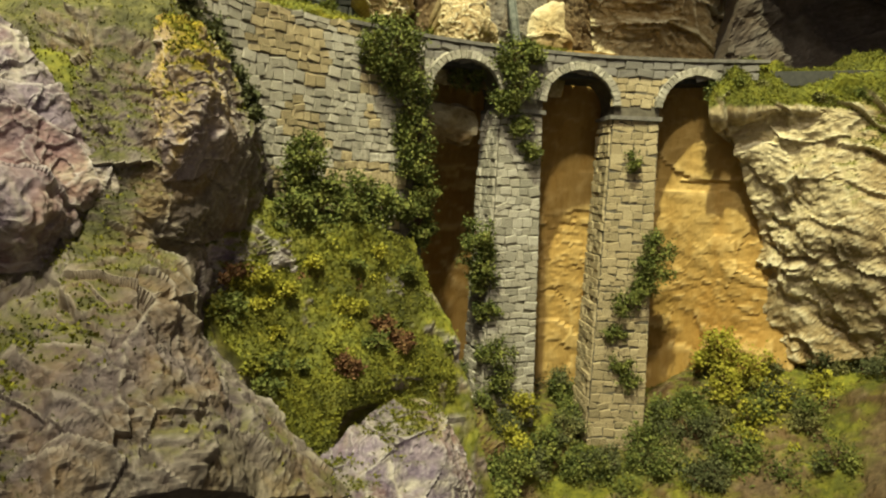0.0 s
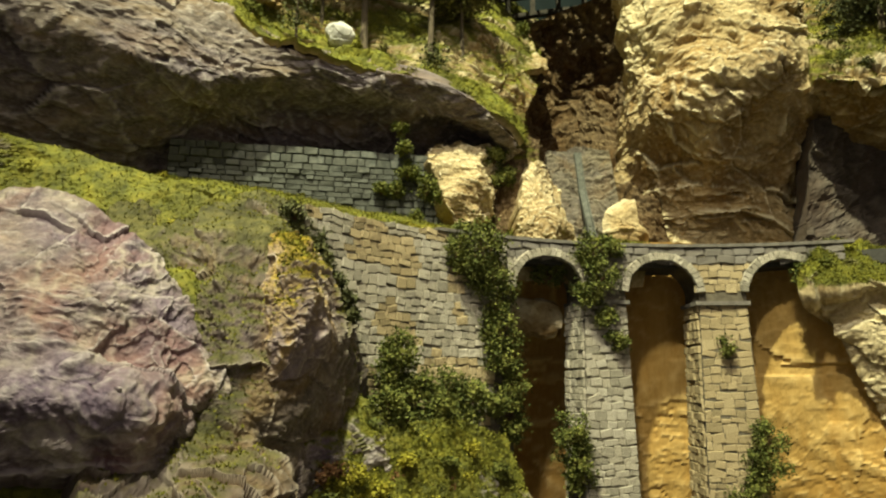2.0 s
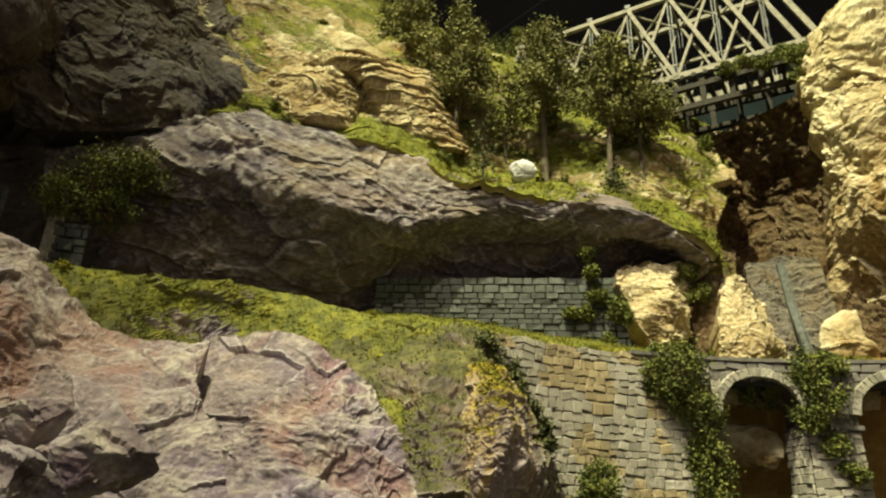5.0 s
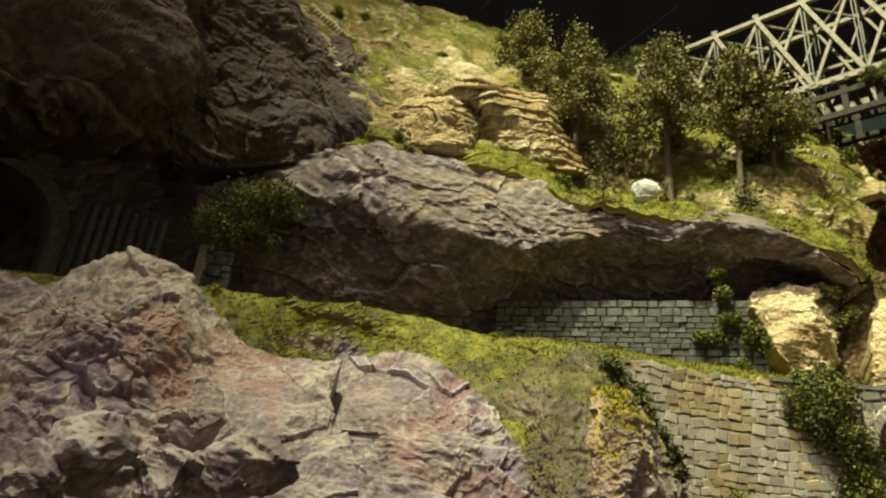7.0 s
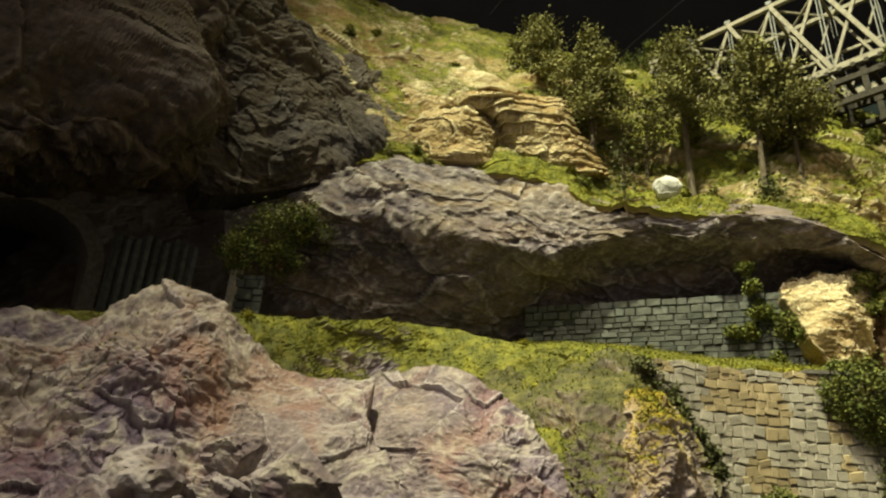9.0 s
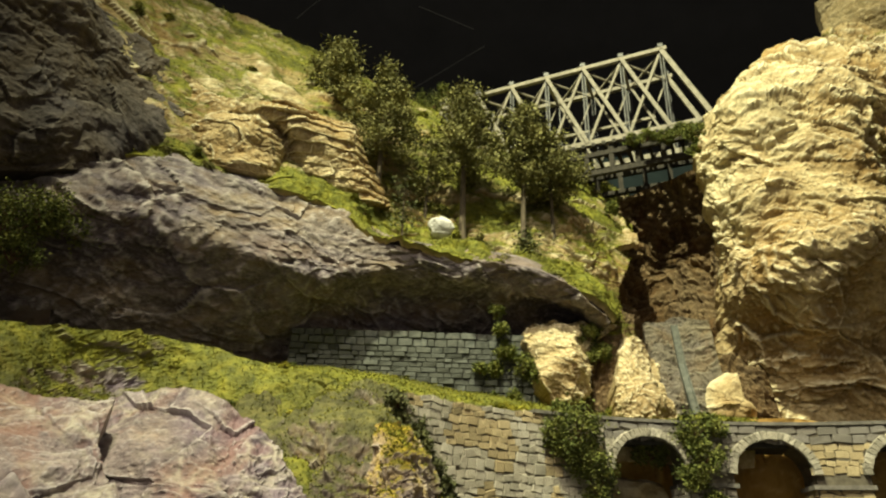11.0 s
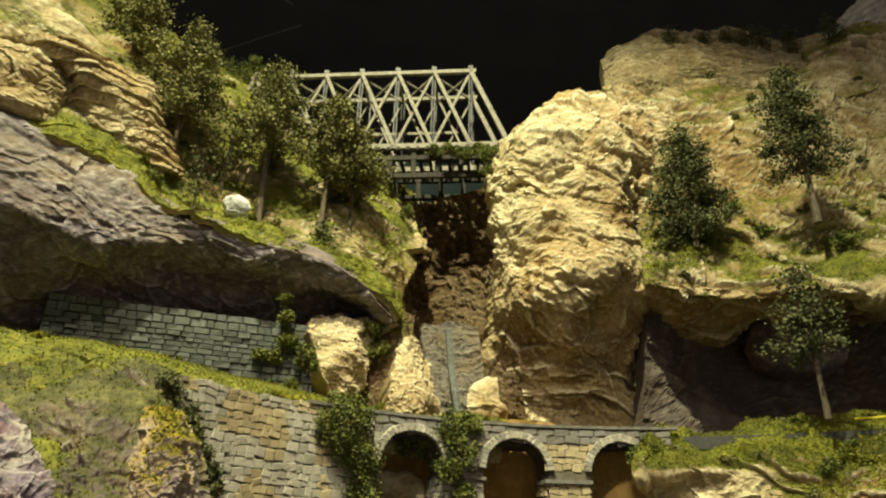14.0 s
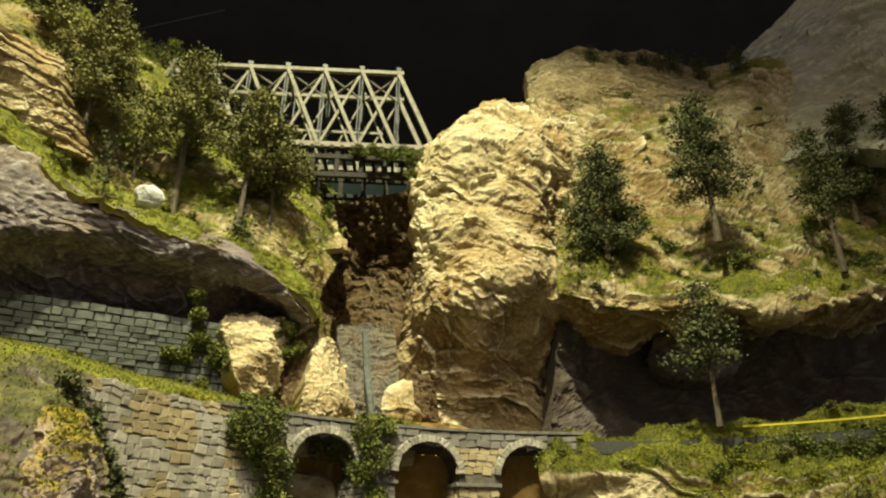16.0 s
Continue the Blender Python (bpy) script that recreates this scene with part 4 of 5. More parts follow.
gully = terrain("gully_steps", [
    [(0.035, 1.130, 1.688), (0.090, 1.150, 1.710), (0.148, 1.130, 1.695)],
    [(0.039, 1.070, 1.617), (0.095, 1.100, 1.629), (0.148, 1.070, 1.614)],
    [(0.045, 1.010, 1.546), (0.097, 1.030, 1.553), (0.147, 1.010, 1.542)],
    [(0.048, 0.960, 1.457), (0.095, 0.970, 1.461), (0.157, 0.970, 1.464)],
], GULLY, 90, 130, (0.03, 0.010), 0.003, beds=(0.022, 0.010, Vector((0.0, 0.2, 1.0))))
tagged(gully, "dry grey rock gully dropping in steps to the track", "gully", kind="structure")

def chute():
    """A narrow masonry chute that runs down the gully between two kerbs."""
    line = [(0.083, 1.030, 1.655), (0.086, 0.995, 1.581), (0.091, 0.965, 1.528), (0.097, 0.945, 1.476)]
    base = thing("water_chute", line[-1], "narrow pale grey stone chute down the gully", "chute")
    for name, off, w, h in (("bed", 0.0, 0.008, 0.004), ("kerb", -0.0045, 0.002, 0.007), ("kerb", 0.0045, 0.002, 0.007)):
        bm = bmesh.new()
        for a, b in zip(line, line[1:]):
            beam(bm, Vector(a) + Vector((off, 0, 0)), Vector(b) + Vector((off, 0, 0)), w, h)
        local_part(name, bm, STONE_BLUE, base)


chute()

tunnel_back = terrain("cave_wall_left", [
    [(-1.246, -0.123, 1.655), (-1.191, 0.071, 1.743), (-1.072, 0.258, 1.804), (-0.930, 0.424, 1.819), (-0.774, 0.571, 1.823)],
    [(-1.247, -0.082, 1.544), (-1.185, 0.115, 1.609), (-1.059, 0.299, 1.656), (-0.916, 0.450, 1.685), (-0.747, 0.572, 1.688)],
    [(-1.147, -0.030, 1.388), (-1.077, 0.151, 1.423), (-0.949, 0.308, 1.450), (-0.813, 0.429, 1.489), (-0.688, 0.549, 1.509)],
], HOLLOW_SHADE, 90, 60, (0.06, 0.008), 0.002)
tagged(tunnel_back, "rock face round the tunnel mouth, coloured as dark as its shade", "cave", kind="structure")


# ---- single boulders ----
def lump(place, radii, material, seed, label, turn=0.0, cuts=7, moss=0.0, category="boulder", name="boulder"):
    """A broken boulder: a ball cut by planes, then roughened."""
    rng = random.Random(seed)
    bm = bmesh.new()
    bmesh.ops.create_icosphere(bm, subdivisions=5, radius=1.0)
    planes = []
    for _ in range(cuts):
        d = Vector((rng.uniform(-1, 1), rng.uniform(-1, 0.6), rng.uniform(-0.6, 1))).normalized()
        planes.append((d, rng.uniform(0.52, 0.80)))
    rot = Matrix.Rotation(radians(turn), 3, "Y")
    shift = Vector((seed * 1.7, seed * 0.9, seed * 0.4))
    heights = []
    for v in bm.verts:
        c = v.co.copy()
        for d, k in planes:
            over = c.dot(d) - k
            if over > 0:
                c -= d * over * 0.92
        n = v.co.normalized()
        c = rot @ Vector((c.x * radii[0], c.y * radii[1], c.z * radii[2]))
        h = relief(c + shift, (0.05, 0.007), 0.0025, None)
        heights.append(h)
        v.co = c + n * h
    ob = mesh_object(name, bm, material)
    ob.location = place
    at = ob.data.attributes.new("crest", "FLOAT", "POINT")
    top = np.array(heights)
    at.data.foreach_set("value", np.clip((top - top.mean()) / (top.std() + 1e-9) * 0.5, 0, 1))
    at = ob.data.attributes.new("moss", "FLOAT", "POINT")
    if moss:
        at.data.foreach_set("value", [max(0.0, min(1.0, (v.normal.z - 0.5) * 3 * moss + noise.noise(v.co * 30))) for v in ob.data.vertices])
    return tagged(ob, label, category)


slab = terrain("boulder", [
    [(-0.513, 0.278, 1.426), (-0.487, 0.313, 1.431), (-0.455, 0.356, 1.419), (-0.412, 0.386, 1.416)],
    [(-0.474, 0.251, 1.382), (-0.442, 0.287, 1.384), (-0.412, 0.323, 1.381), (-0.389, 0.354, 1.382)],
    [(-0.438, 0.240, 1.348), (-0.408, 0.273, 1.349), (-0.380, 0.305, 1.350), (-0.355, 0.336, 1.351)],
    [(-0.405, 0.241, 1.313), (-0.378, 0.267, 1.317), (-0.351, 0.296, 1.317), (-0.328, 0.324, 1.321)],
    [(-0.374, 0.241, 1.275), (-0.352, 0.259, 1.278), (-0.324, 0.282, 1.281), (-0.300, 0.310, 1.284)],
], PURPLE, 150, 170, (0.06, 0.010), 0.003)
tagged(slab, "pale violet rock slab wedged between larger boulders", "boulder")

massif = terrain("boulder", [
    [(-0.691, 0.038, 1.432), (-0.653, 0.123, 1.457), (-0.613, 0.179, 1.457), (-0.583, 0.213, 1.472), (-0.553, 0.259, 1.486), (-0.518, 0.305, 1.457), (-0.468, 0.361, 1.408)],
    [(-0.599, 0.041, 1.367), (-0.572, 0.115, 1.387), (-0.555, 0.163, 1.394), (-0.520, 0.193, 1.414), (-0.493, 0.233, 1.428), (-0.467, 0.282, 1.409), (-0.419, 0.339, 1.381)],
    [(-0.548, 0.046, 1.319), (-0.510, 0.110, 1.332), (-0.501, 0.149, 1.356), (-0.483, 0.189, 1.369), (-0.463, 0.225, 1.373), (-0.428, 0.267, 1.363), (-0.389, 0.327, 1.346)],
    [(-0.506, 0.050, 1.280), (-0.469, 0.109, 1.289), (-0.456, 0.140, 1.303), (-0.439, 0.177, 1.310), (-0.428, 0.214, 1.320), (-0.397, 0.250, 1.319), (-0.369, 0.319, 1.307)],
    [(-0.483, 0.059, 1.241), (-0.445, 0.114, 1.244), (-0.432, 0.146, 1.245), (-0.416, 0.177, 1.246), (-0.398, 0.206, 1.250), (-0.373, 0.241, 1.255), (-0.353, 0.321, 1.260)],
], PURPLE, 250, 210, (0.06, 0.016), 0.003, moss=0.15, up=0.6, tufts=0.3)
tagged(massif, "craggy violet-grey rock mass with pale veined crests", "boulder")
for k, (p, r, sx, sz, turn) in enumerate([
    ((-0.394, 0.166, 1.309), 0.036, 1.15, 0.75, -10),
    ((-0.377, 0.216, 1.335), 0.026, 1.10, 0.70, 12),
    ((-0.363, 0.198, 1.302), 0.026, 1.00, 0.80, -6),
    ((-0.335, 0.240, 1.313), 0.035, 1.05, 0.85, 8),
    ((-0.383, 0.134, 1.291), 0.028, 1.10, 0.70, 0),
]):
    lump(p, (r * sx, r * 0.8, r * sz), PURPLE, 11 + k, "violet-grey boulder with pale veins among other boulders", turn, 12)
lump(*((-0.283, 0.878, 1.806), (0.0175, 0.0125, 0.0110)), WHITE, 35, "small white rock among the tree trunks", 18, 9, category="rock", name="white_rock")
lump((0.001, 0.895, 1.377), (0.046, 0.030, 0.028), YELLOW, 43, "pale boulder on the ravine wall behind the arch", 8)
lump(*((0.147, 0.960, 1.519), (0.0365, 0.0256, 0.0402)), YELLOW, 37, "brown boulder at the foot of the cliff", 10)
lump(*((-0.668, 0.830, 2.013), (0.0640, 0.0448, 0.0576)), YELLOW, 39, "pale boulder below the layered steps", 20)
lump(*((0.695, 1.000, 1.635), (0.0914, 0.0640, 0.0549)), GREY, 41, "smooth grey boulder in the dark hollow", 0, 3)

# ---- low stone wall behind the track ----
WALL_A, WALL_B = Vector((-0.484, 0.784, 1.529)), Vector((-0.112, 0.905, 1.522))


def stone_meshes(count, seed):
    """Roughly squared stones, one unit each way, their faces dressed uneven."""
    rng = random.Random(seed)
    made = []
    for _ in range(count):
        bm = bmesh.new()
        back = [(-0.48, 0, -0.47), (0.48, 0, -0.47), (0.48, 0, 0.47), (-0.48, 0, 0.47)]
        back = [(x + rng.uniform(-0.03, 0.03), y, z + rng.uniform(-0.09, 0.05)) for x, y, z in back]
        rim = [(x * 0.97, rng.uniform(0.62, 0.8), z * 0.95) for x, _, z in back]
        face = [(x * rng.uniform(0.78, 0.93), rng.uniform(0.85, 1.12), z * rng.uniform(0.76, 0.92)) for x, _, z in back]
        rings = [[bm.verts.new(c) for c in ring] for ring in (back, rim, face)]
        for p, q in zip(rings, rings[1:]):
            for i in range(4):
                bm.faces.new((p[i], p[(i + 1) % 4], q[(i + 1) % 4], q[i]))
        bm.faces.new(rings[-1])
        bmesh.ops.recalc_face_normals(bm, faces=bm.faces)
        me = bpy.data.meshes.new("stone")
        bm.to_mesh(me)
        bm.free()
        made.append(me)
    return made


def dressed(meshes, material):
    out = []
    for me in meshes:
        c = me.copy()
        c.materials.append(material)
        out.append(c)
    return out


STONES = stone_meshes(10, 3)
SETS = {m.name: dressed(STONES, m) for m in (STONE_GREY, STONE_TAN, STONE_BLUE, STONE_DARK)}


def lay(spots, parent, origin, limit=300, name="stone"):
    """Stones at (matrix, material): the first as parts of their own, the rest in one mesh."""
    rest = {}
    for k, (m, mat) in enumerate(spots):
        me = SETS[mat.name][k * 7 % 10]
        if k < limit:
            ob = new(name, me)
            ob.parent = parent
            ob.matrix_basis = Matrix.Translation(-origin) @ m
        else:
            rest.setdefault(mat.name, []).append((m, me))
    for mat_name, items in rest.items():
        verts, faces = [], []
        for m, me in items:
            b = len(verts)
            verts += [tuple(m @ v.co - origin) for v in me.vertices]
            faces += [tuple(b + i for i in f.vertices) for f in me.polygons]
        ob = arrays_object("stonework", verts, faces, bpy.data.materials[mat_name])
        ob.parent = parent
        ob["kind"] = "stuff"


def courses(rng, z0, z1, height):
    z = z0
    while z < z1 - height * 0.4:
        h = min(height * rng.uniform(0.62, 1.42), z1 - z)
        yield z, h
        z += h


def curved_stones(lo, hi, z0, z1, rng, pick, height=0.0098, width=0.0132, keep=None, depth=0.0020):
    """Stones over a stretch of the arc; lo and hi give the ends in degrees and the radius at a height."""
    spots = []
    for z, h in courses(rng, z0, z1, height):
        a0, r = lo(z + h / 2)
        a1, _ = hi(z + h / 2)
        a = a0
        while a < a1 - 0.15:
            w = min(math.degrees(width * rng.uniform(0.6, 1.3) / r), a1 - a)
            if a1 - a - w < 0.5:
                w = a1 - a
            mid = a + w / 2
            if keep is None or keep(mid, z + h / 2):
                c = arc(mid, r + 0.0005, z + h / 2)
                out = (Vector((CX, CY, c.z)) - c).normalized()
                tan = Vector((-out.y, out.x, 0))
                m = Matrix.Identity(4)
                wide = radians(w) * r
                for col, v in enumerate((tan * wide, out * depth * rng.uniform(0.6, 1.35), Vector((0, 0, h)))):
                    for row in range(3):
                        m[row][col] = v[row]
                c.z += rng.uniform(-0.0012, 0.0012)
                spots.append((Matrix.Translation(c) @ m @ Matrix.Rotation(rng.uniform(-0.22, 0.22), 4, "Y") @ Matrix.Diagonal((1, 1, rng.uniform(0.82, 1.12), 1)), pick(mid, z)))
            a += w
    return spots


def straight_stones(a, b, z0, z1, rng, mat, height, width, depth=0.006):
    spots = []
    tan = Vector((b.x - a.x, b.y - a.y, 0))
    length = tan.length
    tan.normalize()
    out = Vector((tan.y, -tan.x, 0))
    for z, h in courses(rng, z0, z1, height):
        s = 0.0
        while s < length - 0.004:
            w = min(width * rng.uniform(0.6, 1.5), length - s)
            c = Vector((a.x, a.y, 0)) + tan * (s + w / 2) + Vector((0, 0, z + h / 2)) + out * 0.0005
            m = Matrix.Identity(4)
            for col, v in enumerate((tan * w, out * depth * rng.uniform(0.6, 1.3), Vector((0, 0, h)))):
                for row in range(3):
                    m[row][col] = v[row]
            spots.append((Matrix.Translation(c) @ m, mat))
            s += w
    return spots


def low_wall():
    t = Vector((WALL_B.x - WALL_A.x, WALL_B.y - WALL_A.y, 0)).normalized()
    out = Vector((t.y, -t.x, 0))
    w = thing("stone_wall", (WALL_A.x, WALL_A.y, DECK - 0.01), "low blue-grey stone wall, darkened in colour for the ledge's shade", "wall")
    bm = bmesh.new()
    corners = [WALL_A, WALL_B, WALL_B - out * 0.03, WALL_A - out * 0.03]
    vs = [bm.verts.new((c.x, c.y, z)) for z in (DECK - 0.02, DECK + 0.145) for c in corners]
    for f in ((0, 1, 5, 4), (1, 2, 6, 5), (2, 3, 7, 6), (3, 0, 4, 7), (4, 5, 6, 7), (3, 2, 1, 0)):
        bm.faces.new([vs[i] for i in f])
    core = local_part("core", bm, MORTAR, w)
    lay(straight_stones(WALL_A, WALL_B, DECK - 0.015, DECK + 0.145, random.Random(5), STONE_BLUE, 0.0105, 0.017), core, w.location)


low_wall()


# ---- truss bridge ----
def truss_bridge():
    tl, tr = Vector((-0.377, 1.200, 2.313)), Vector((0.131, 1.130, 2.308))
    br = Vector((0.211, 1.110, 2.111))
    d = Vector((tr.x - tl.x, tr.y - tl.y, 0))
    length = d.length
    d.normalize()
    side = Vector((-d.y, d.x, 0)) * 0.10
    z_top, z_bot = (tl.z + tr.z) / 2 + 0.004, br.z
    step = length / 6
    o = Vector((tl.x, tl.y, 0))

    def at(k, z, far):
        return o + d * step * k + Vector((0, 0, z)) + (side if far else Vector((0, 0, 0)))

    base = thing("truss_bridge", at(6.9, z_bot - 0.09, False), "weathered grey timber truss railway bridge with black iron rods", "bridge")
    zm = (z_top + z_bot) / 2
    for far in (False, True):
        def one(name, a, b, w, h, mat=TIMBER, label=""):
            bm = bmesh.new()
            beam(bm, a, b, w, h)
            local_part(name, bm, mat, base, label)
        one("top_chord", at(-0.15, z_top, far), at(6.15, z_top, far), 0.010, 0.009)
        one("bottom_chord", at(-1.3, z_bot, far), at(7.3, z_bot, far), 0.012, 0.012)
        one("end_post", at(-1, z_bot, far), at(0, z_top, far), 0.010, 0.010)
        one("end_post", at(7, z_bot, far), at(6, z_top, far), 0.010, 0.010)
        if far:
            one("middle_rail", at(0.5, zm, far), at(5.6, zm, far), 0.005, 0.006)
        for k in range(6):
            shift = Vector((0, -0.004, 0))
            one("brace", at(k, z_top, far) + shift, at(k + 1, z_bot, far) + shift, 0.004 if far else 0.007, 0.005 if far else 0.008)
            one("counter_brace", at(k + 1, z_top, far) - shift, at(k, z_bot, far) - shift, 0.003 if far else 0.005, 0.004 if far else 0.006)
        for k in range(7):
            for e in (-0.003, 0.003):
                one("tie_rod", at(k, z_bot, far) + d * e, at(k, z_top + 0.008, far) + d * e, 0.0022, 0.0022, IRON, "black iron rod")
            one("rod_nut", at(k, z_top + 0.005, far), at(k, z_top + 0.014, far), 0.011, 0.011, IRON, "black iron nut and washer")
    def single(name, a, b, w, h, mat):
        bm = bmesh.new()
        beam(bm, a, b, w, h)
        local_part(name, bm, mat, base)
    for k in range(7):
        single("cross_beam", at(k, z_top - 0.006, False), at(k, z_top - 0.006, True), 0.006, 0.006, TIMBER)
        if k < 6:
            single("wind_brace", at(k, z_top - 0.008, False), at(k + 1, z_top - 0.008, True), 0.004, 0.004, TIMBER)
            single("wind_brace", at(k + 1, z_top - 0.009, False), at(k, z_top - 0.009, True), 0.004, 0.004, TIMBER)
    for k in range(34):
        s = -1.2 + k * 8.4 / 33
        single("sleeper", at(s, z_bot - 0.012, False) - side * 0.15, at(s, z_bot - 0.012, True) + side * 0.15, 0.007, 0.008, BLACKWOOD)
    for k in range(14):
        s = -1.0 + k * 8.0 / 13
        single("hanger_post", at(s, z_bot - 0.018, False), at(s, z_bot - 0.075, False), 0.010, 0.008, BLACKWOOD)
        single("hanger_post", at(s, z_bot - 0.018, True), at(s, z_bot - 0.075, True), 0.010, 0.008, BLACKWOOD)
    for z in (0.030, 0.075):
        for far in (False, True):
            single("girder", at(-1.2, z_bot - z, far), at(7.2, z_bot - z, far), 0.010, 0.011, BLACKWOOD)
    return base


truss_bridge()
bm = bmesh.new()
bmesh.ops.create_cube(bm, size=1, matrix=Matrix.Translation((0.037, 1.620, 2.264)) @ Matrix.Diagonal((0.7, 0.02, 0.18, 1)))
tagged(mesh_object("backdrop_board", bm, WATER), "dark blue-green painted board behind the gorge", "backdrop", kind="structure")


# ---- trees and bushes ----
def crown_points(rng, height, width, start, sparse):
    """Leaf places in drooping pads on whorled limbs round a trunk, and the limbs that carry them."""
    limbs, pts = [], []
    n = int(34 * sparse) + 8
    for k in range(n):
        f = (k + rng.random()) / n
        z = height * (start + (1 - start) * f * 0.98)
        shape = (1 - f) ** 0.55 * min(1.0, 0.62 + f * 2.6)
        reach = width / 2 * shape * rng.uniform(0.45, 1.25) + 0.004
        a = k * 2.4 + rng.uniform(-0.6, 0.6)
        tip = np.array([math.cos(a) * reach, math.sin(a) * reach, z + reach * rng.uniform(-0.45, 0.15)])
        root = np.array([0, 0, z])
        limbs.append((root, tip))
        for e in np.linspace(0.45, 1.0, max(1, int(reach / 0.020) + 1)):
            c = root + (tip - root) * e + rng.normal(size=3) * 0.004
            r = 0.0088 * rng.uniform(0.6, 1.45)
            m = int(46 * min(1.0, sparse)) + 6
            pts.append(c + rng.normal(size=(m, 3)) * (r, r, r * 0.42))
    return limbs, np.concatenate(pts)


def tree(place, height, width, material, seed, label, start=0.3, sparse=1.0, leaf=0.0054, group="", lean=0.0):
    rng = np.random.default_rng(seed)
    t = thing("tree", place, label, "tree", group)
    bm = bmesh.new()
    w = 0.0036 * height / 0.2
    bend = rng.normal(size=2) * 0.03 * height
    axis = [(bend[0] * f * f + lean * f * height, bend[1] * f * f, f * height * 0.97 - (0.012 if f == 0 else 0)) for f in (0, 0.15, 0.35, 0.6, 0.8, 1.0)]
    tube(bm, axis, [w * 1.25, w * 0.95, w * 0.8, w * 0.55, w * 0.3, w * 0.1], 9)
    limbs, pts = crown_points(rng, height, width, start, sparse)
    def along(z):
        f = z / height
        return np.array([bend[0] * f * f + lean * z, bend[1] * f * f, 0])
    for root, tip in limbs[::2]:
        o = along(root[2])
        tube(bm, [root + o, (root + tip) / 2 + o + (0, 0, 0.004), tip + o], [w * 0.28, w * 0.18, w * 0.06], 5)
    part("trunk", bm, BARK, t)
    pts = pts + np.stack([along(z) for z in pts[:, 2]])
    pts = np.concatenate([pts, pts + rng.normal(size=pts.shape) * leaf * 1.1])
    verts, faces = leaves(pts, leaf, rng)
    crown = arrays_object("crown", verts, faces, material)
    crown.parent = t
    return t


G1, G2 = "trees on the mossy ledge", "trees on the rocky shelf"
L_TREE = "dark green model tree with a dense crown on the mossy ledge"
tree((-0.388, 0.846, 1.826), 0.325, 0.1400, LEAF_DARK, 1, L_TREE, 0.38, 1.2, group=G1)
tree((-0.249, 0.905, 1.790), 0.324, 0.1519, LEAF_DARK, 2, L_TREE, 0.44, 1.15, group=G1)
tree((-0.149, 0.940, 1.778), 0.285, 0.1223, LEAF_DARK, 3, L_TREE, 0.46, 1.0, group=G1)
tree((-0.102, 0.980, 1.796), 0.226, 0.1149, LEAF_DARK, 4, L_TREE, 0.46, 1.1, group=G1)
tree((-0.505, 0.890, 2.100), 0.165, 0.1250, LEAF_DARK, 5, "dark green bushy tree high on the slope", 0.1, 1.0, group=G1)
tree((-0.324, 0.920, 1.822), 0.196, 0.0629, LEAF_DARK, 6, "thin sparse sapling between the trees", 0.3, 0.35, group=G1)
tree((-0.331, 0.830, 1.756), 0.130, 0.0342, LEAF_BLACK, 7, "bare thin sapling at the ledge", 0.25, 0.15, group=G1)
tree((-0.140, 0.930, 1.749), 0.056, 0.0206, LEAF_BLACK, 8, "bare thin sapling at the ledge", 0.2, 0.2, group=G1)
tree((0.685, 0.840, 1.818), 0.304, 0.1294, LEAF_BLACK, 9, "dark conifer with a bare lower trunk", 0.32, 1.0, group=G2)
tree((0.500, 0.900, 1.791), 0.222, 0.1450, LEAF_BLACK, 10, "dark round bushy tree on the shelf", 0.08, 1.2, group=G2)
tree((0.892, 0.800, 1.763), 0.293, 0.0799, LEAF_BLACK, 12, "slim dark conifer with a pale trunk", 0.35, 0.7, group=G2)
tree((1.085, 0.930, 1.942), 0.270, 0.1345, LEAF_BLACK, 13, "dark bushy tree on the shelf", 0.2, 1.0, group=G2)
tree((1.136, 0.840, 1.888), 0.301, 0.1151, LEAF_BLACK, 14, "dark bushy tree on the shelf", 0.2, 1.0, group=G2)
tree((0.560, 0.735, 1.476), 0.201, 0.0825, LEAF_BLACK, 15, "sparse dark tree beside the road", 0.38, 0.55, group=G2)
for k, (p, r) in enumerate([
    ((0.688, 1.260, 2.539), 0.0301),
    ((0.779, 1.260, 2.550), 0.0244),
    ((0.849, 1.260, 2.552), 0.0307),
    ((0.886, 1.250, 2.548), 0.0275),
    ((0.930, 1.250, 2.553), 0.0308),
    ((1.011, 1.240, 2.555), 0.0247),
    ((1.077, 1.160, 2.521), 0.0326),
    ((-0.429, 1.260, 2.341), 0.0333),
    ((1.291, 1.200, 2.649), 0.0222),
]):
    tree((p[0], p[1], p[2] - r * 0.5), r * 2.3, r * 1.5, LEAF_BLACK, 40 + k, "tiny dark fir on the skyline", 0.05, 0.5, 0.0042, "small firs on the skyline")


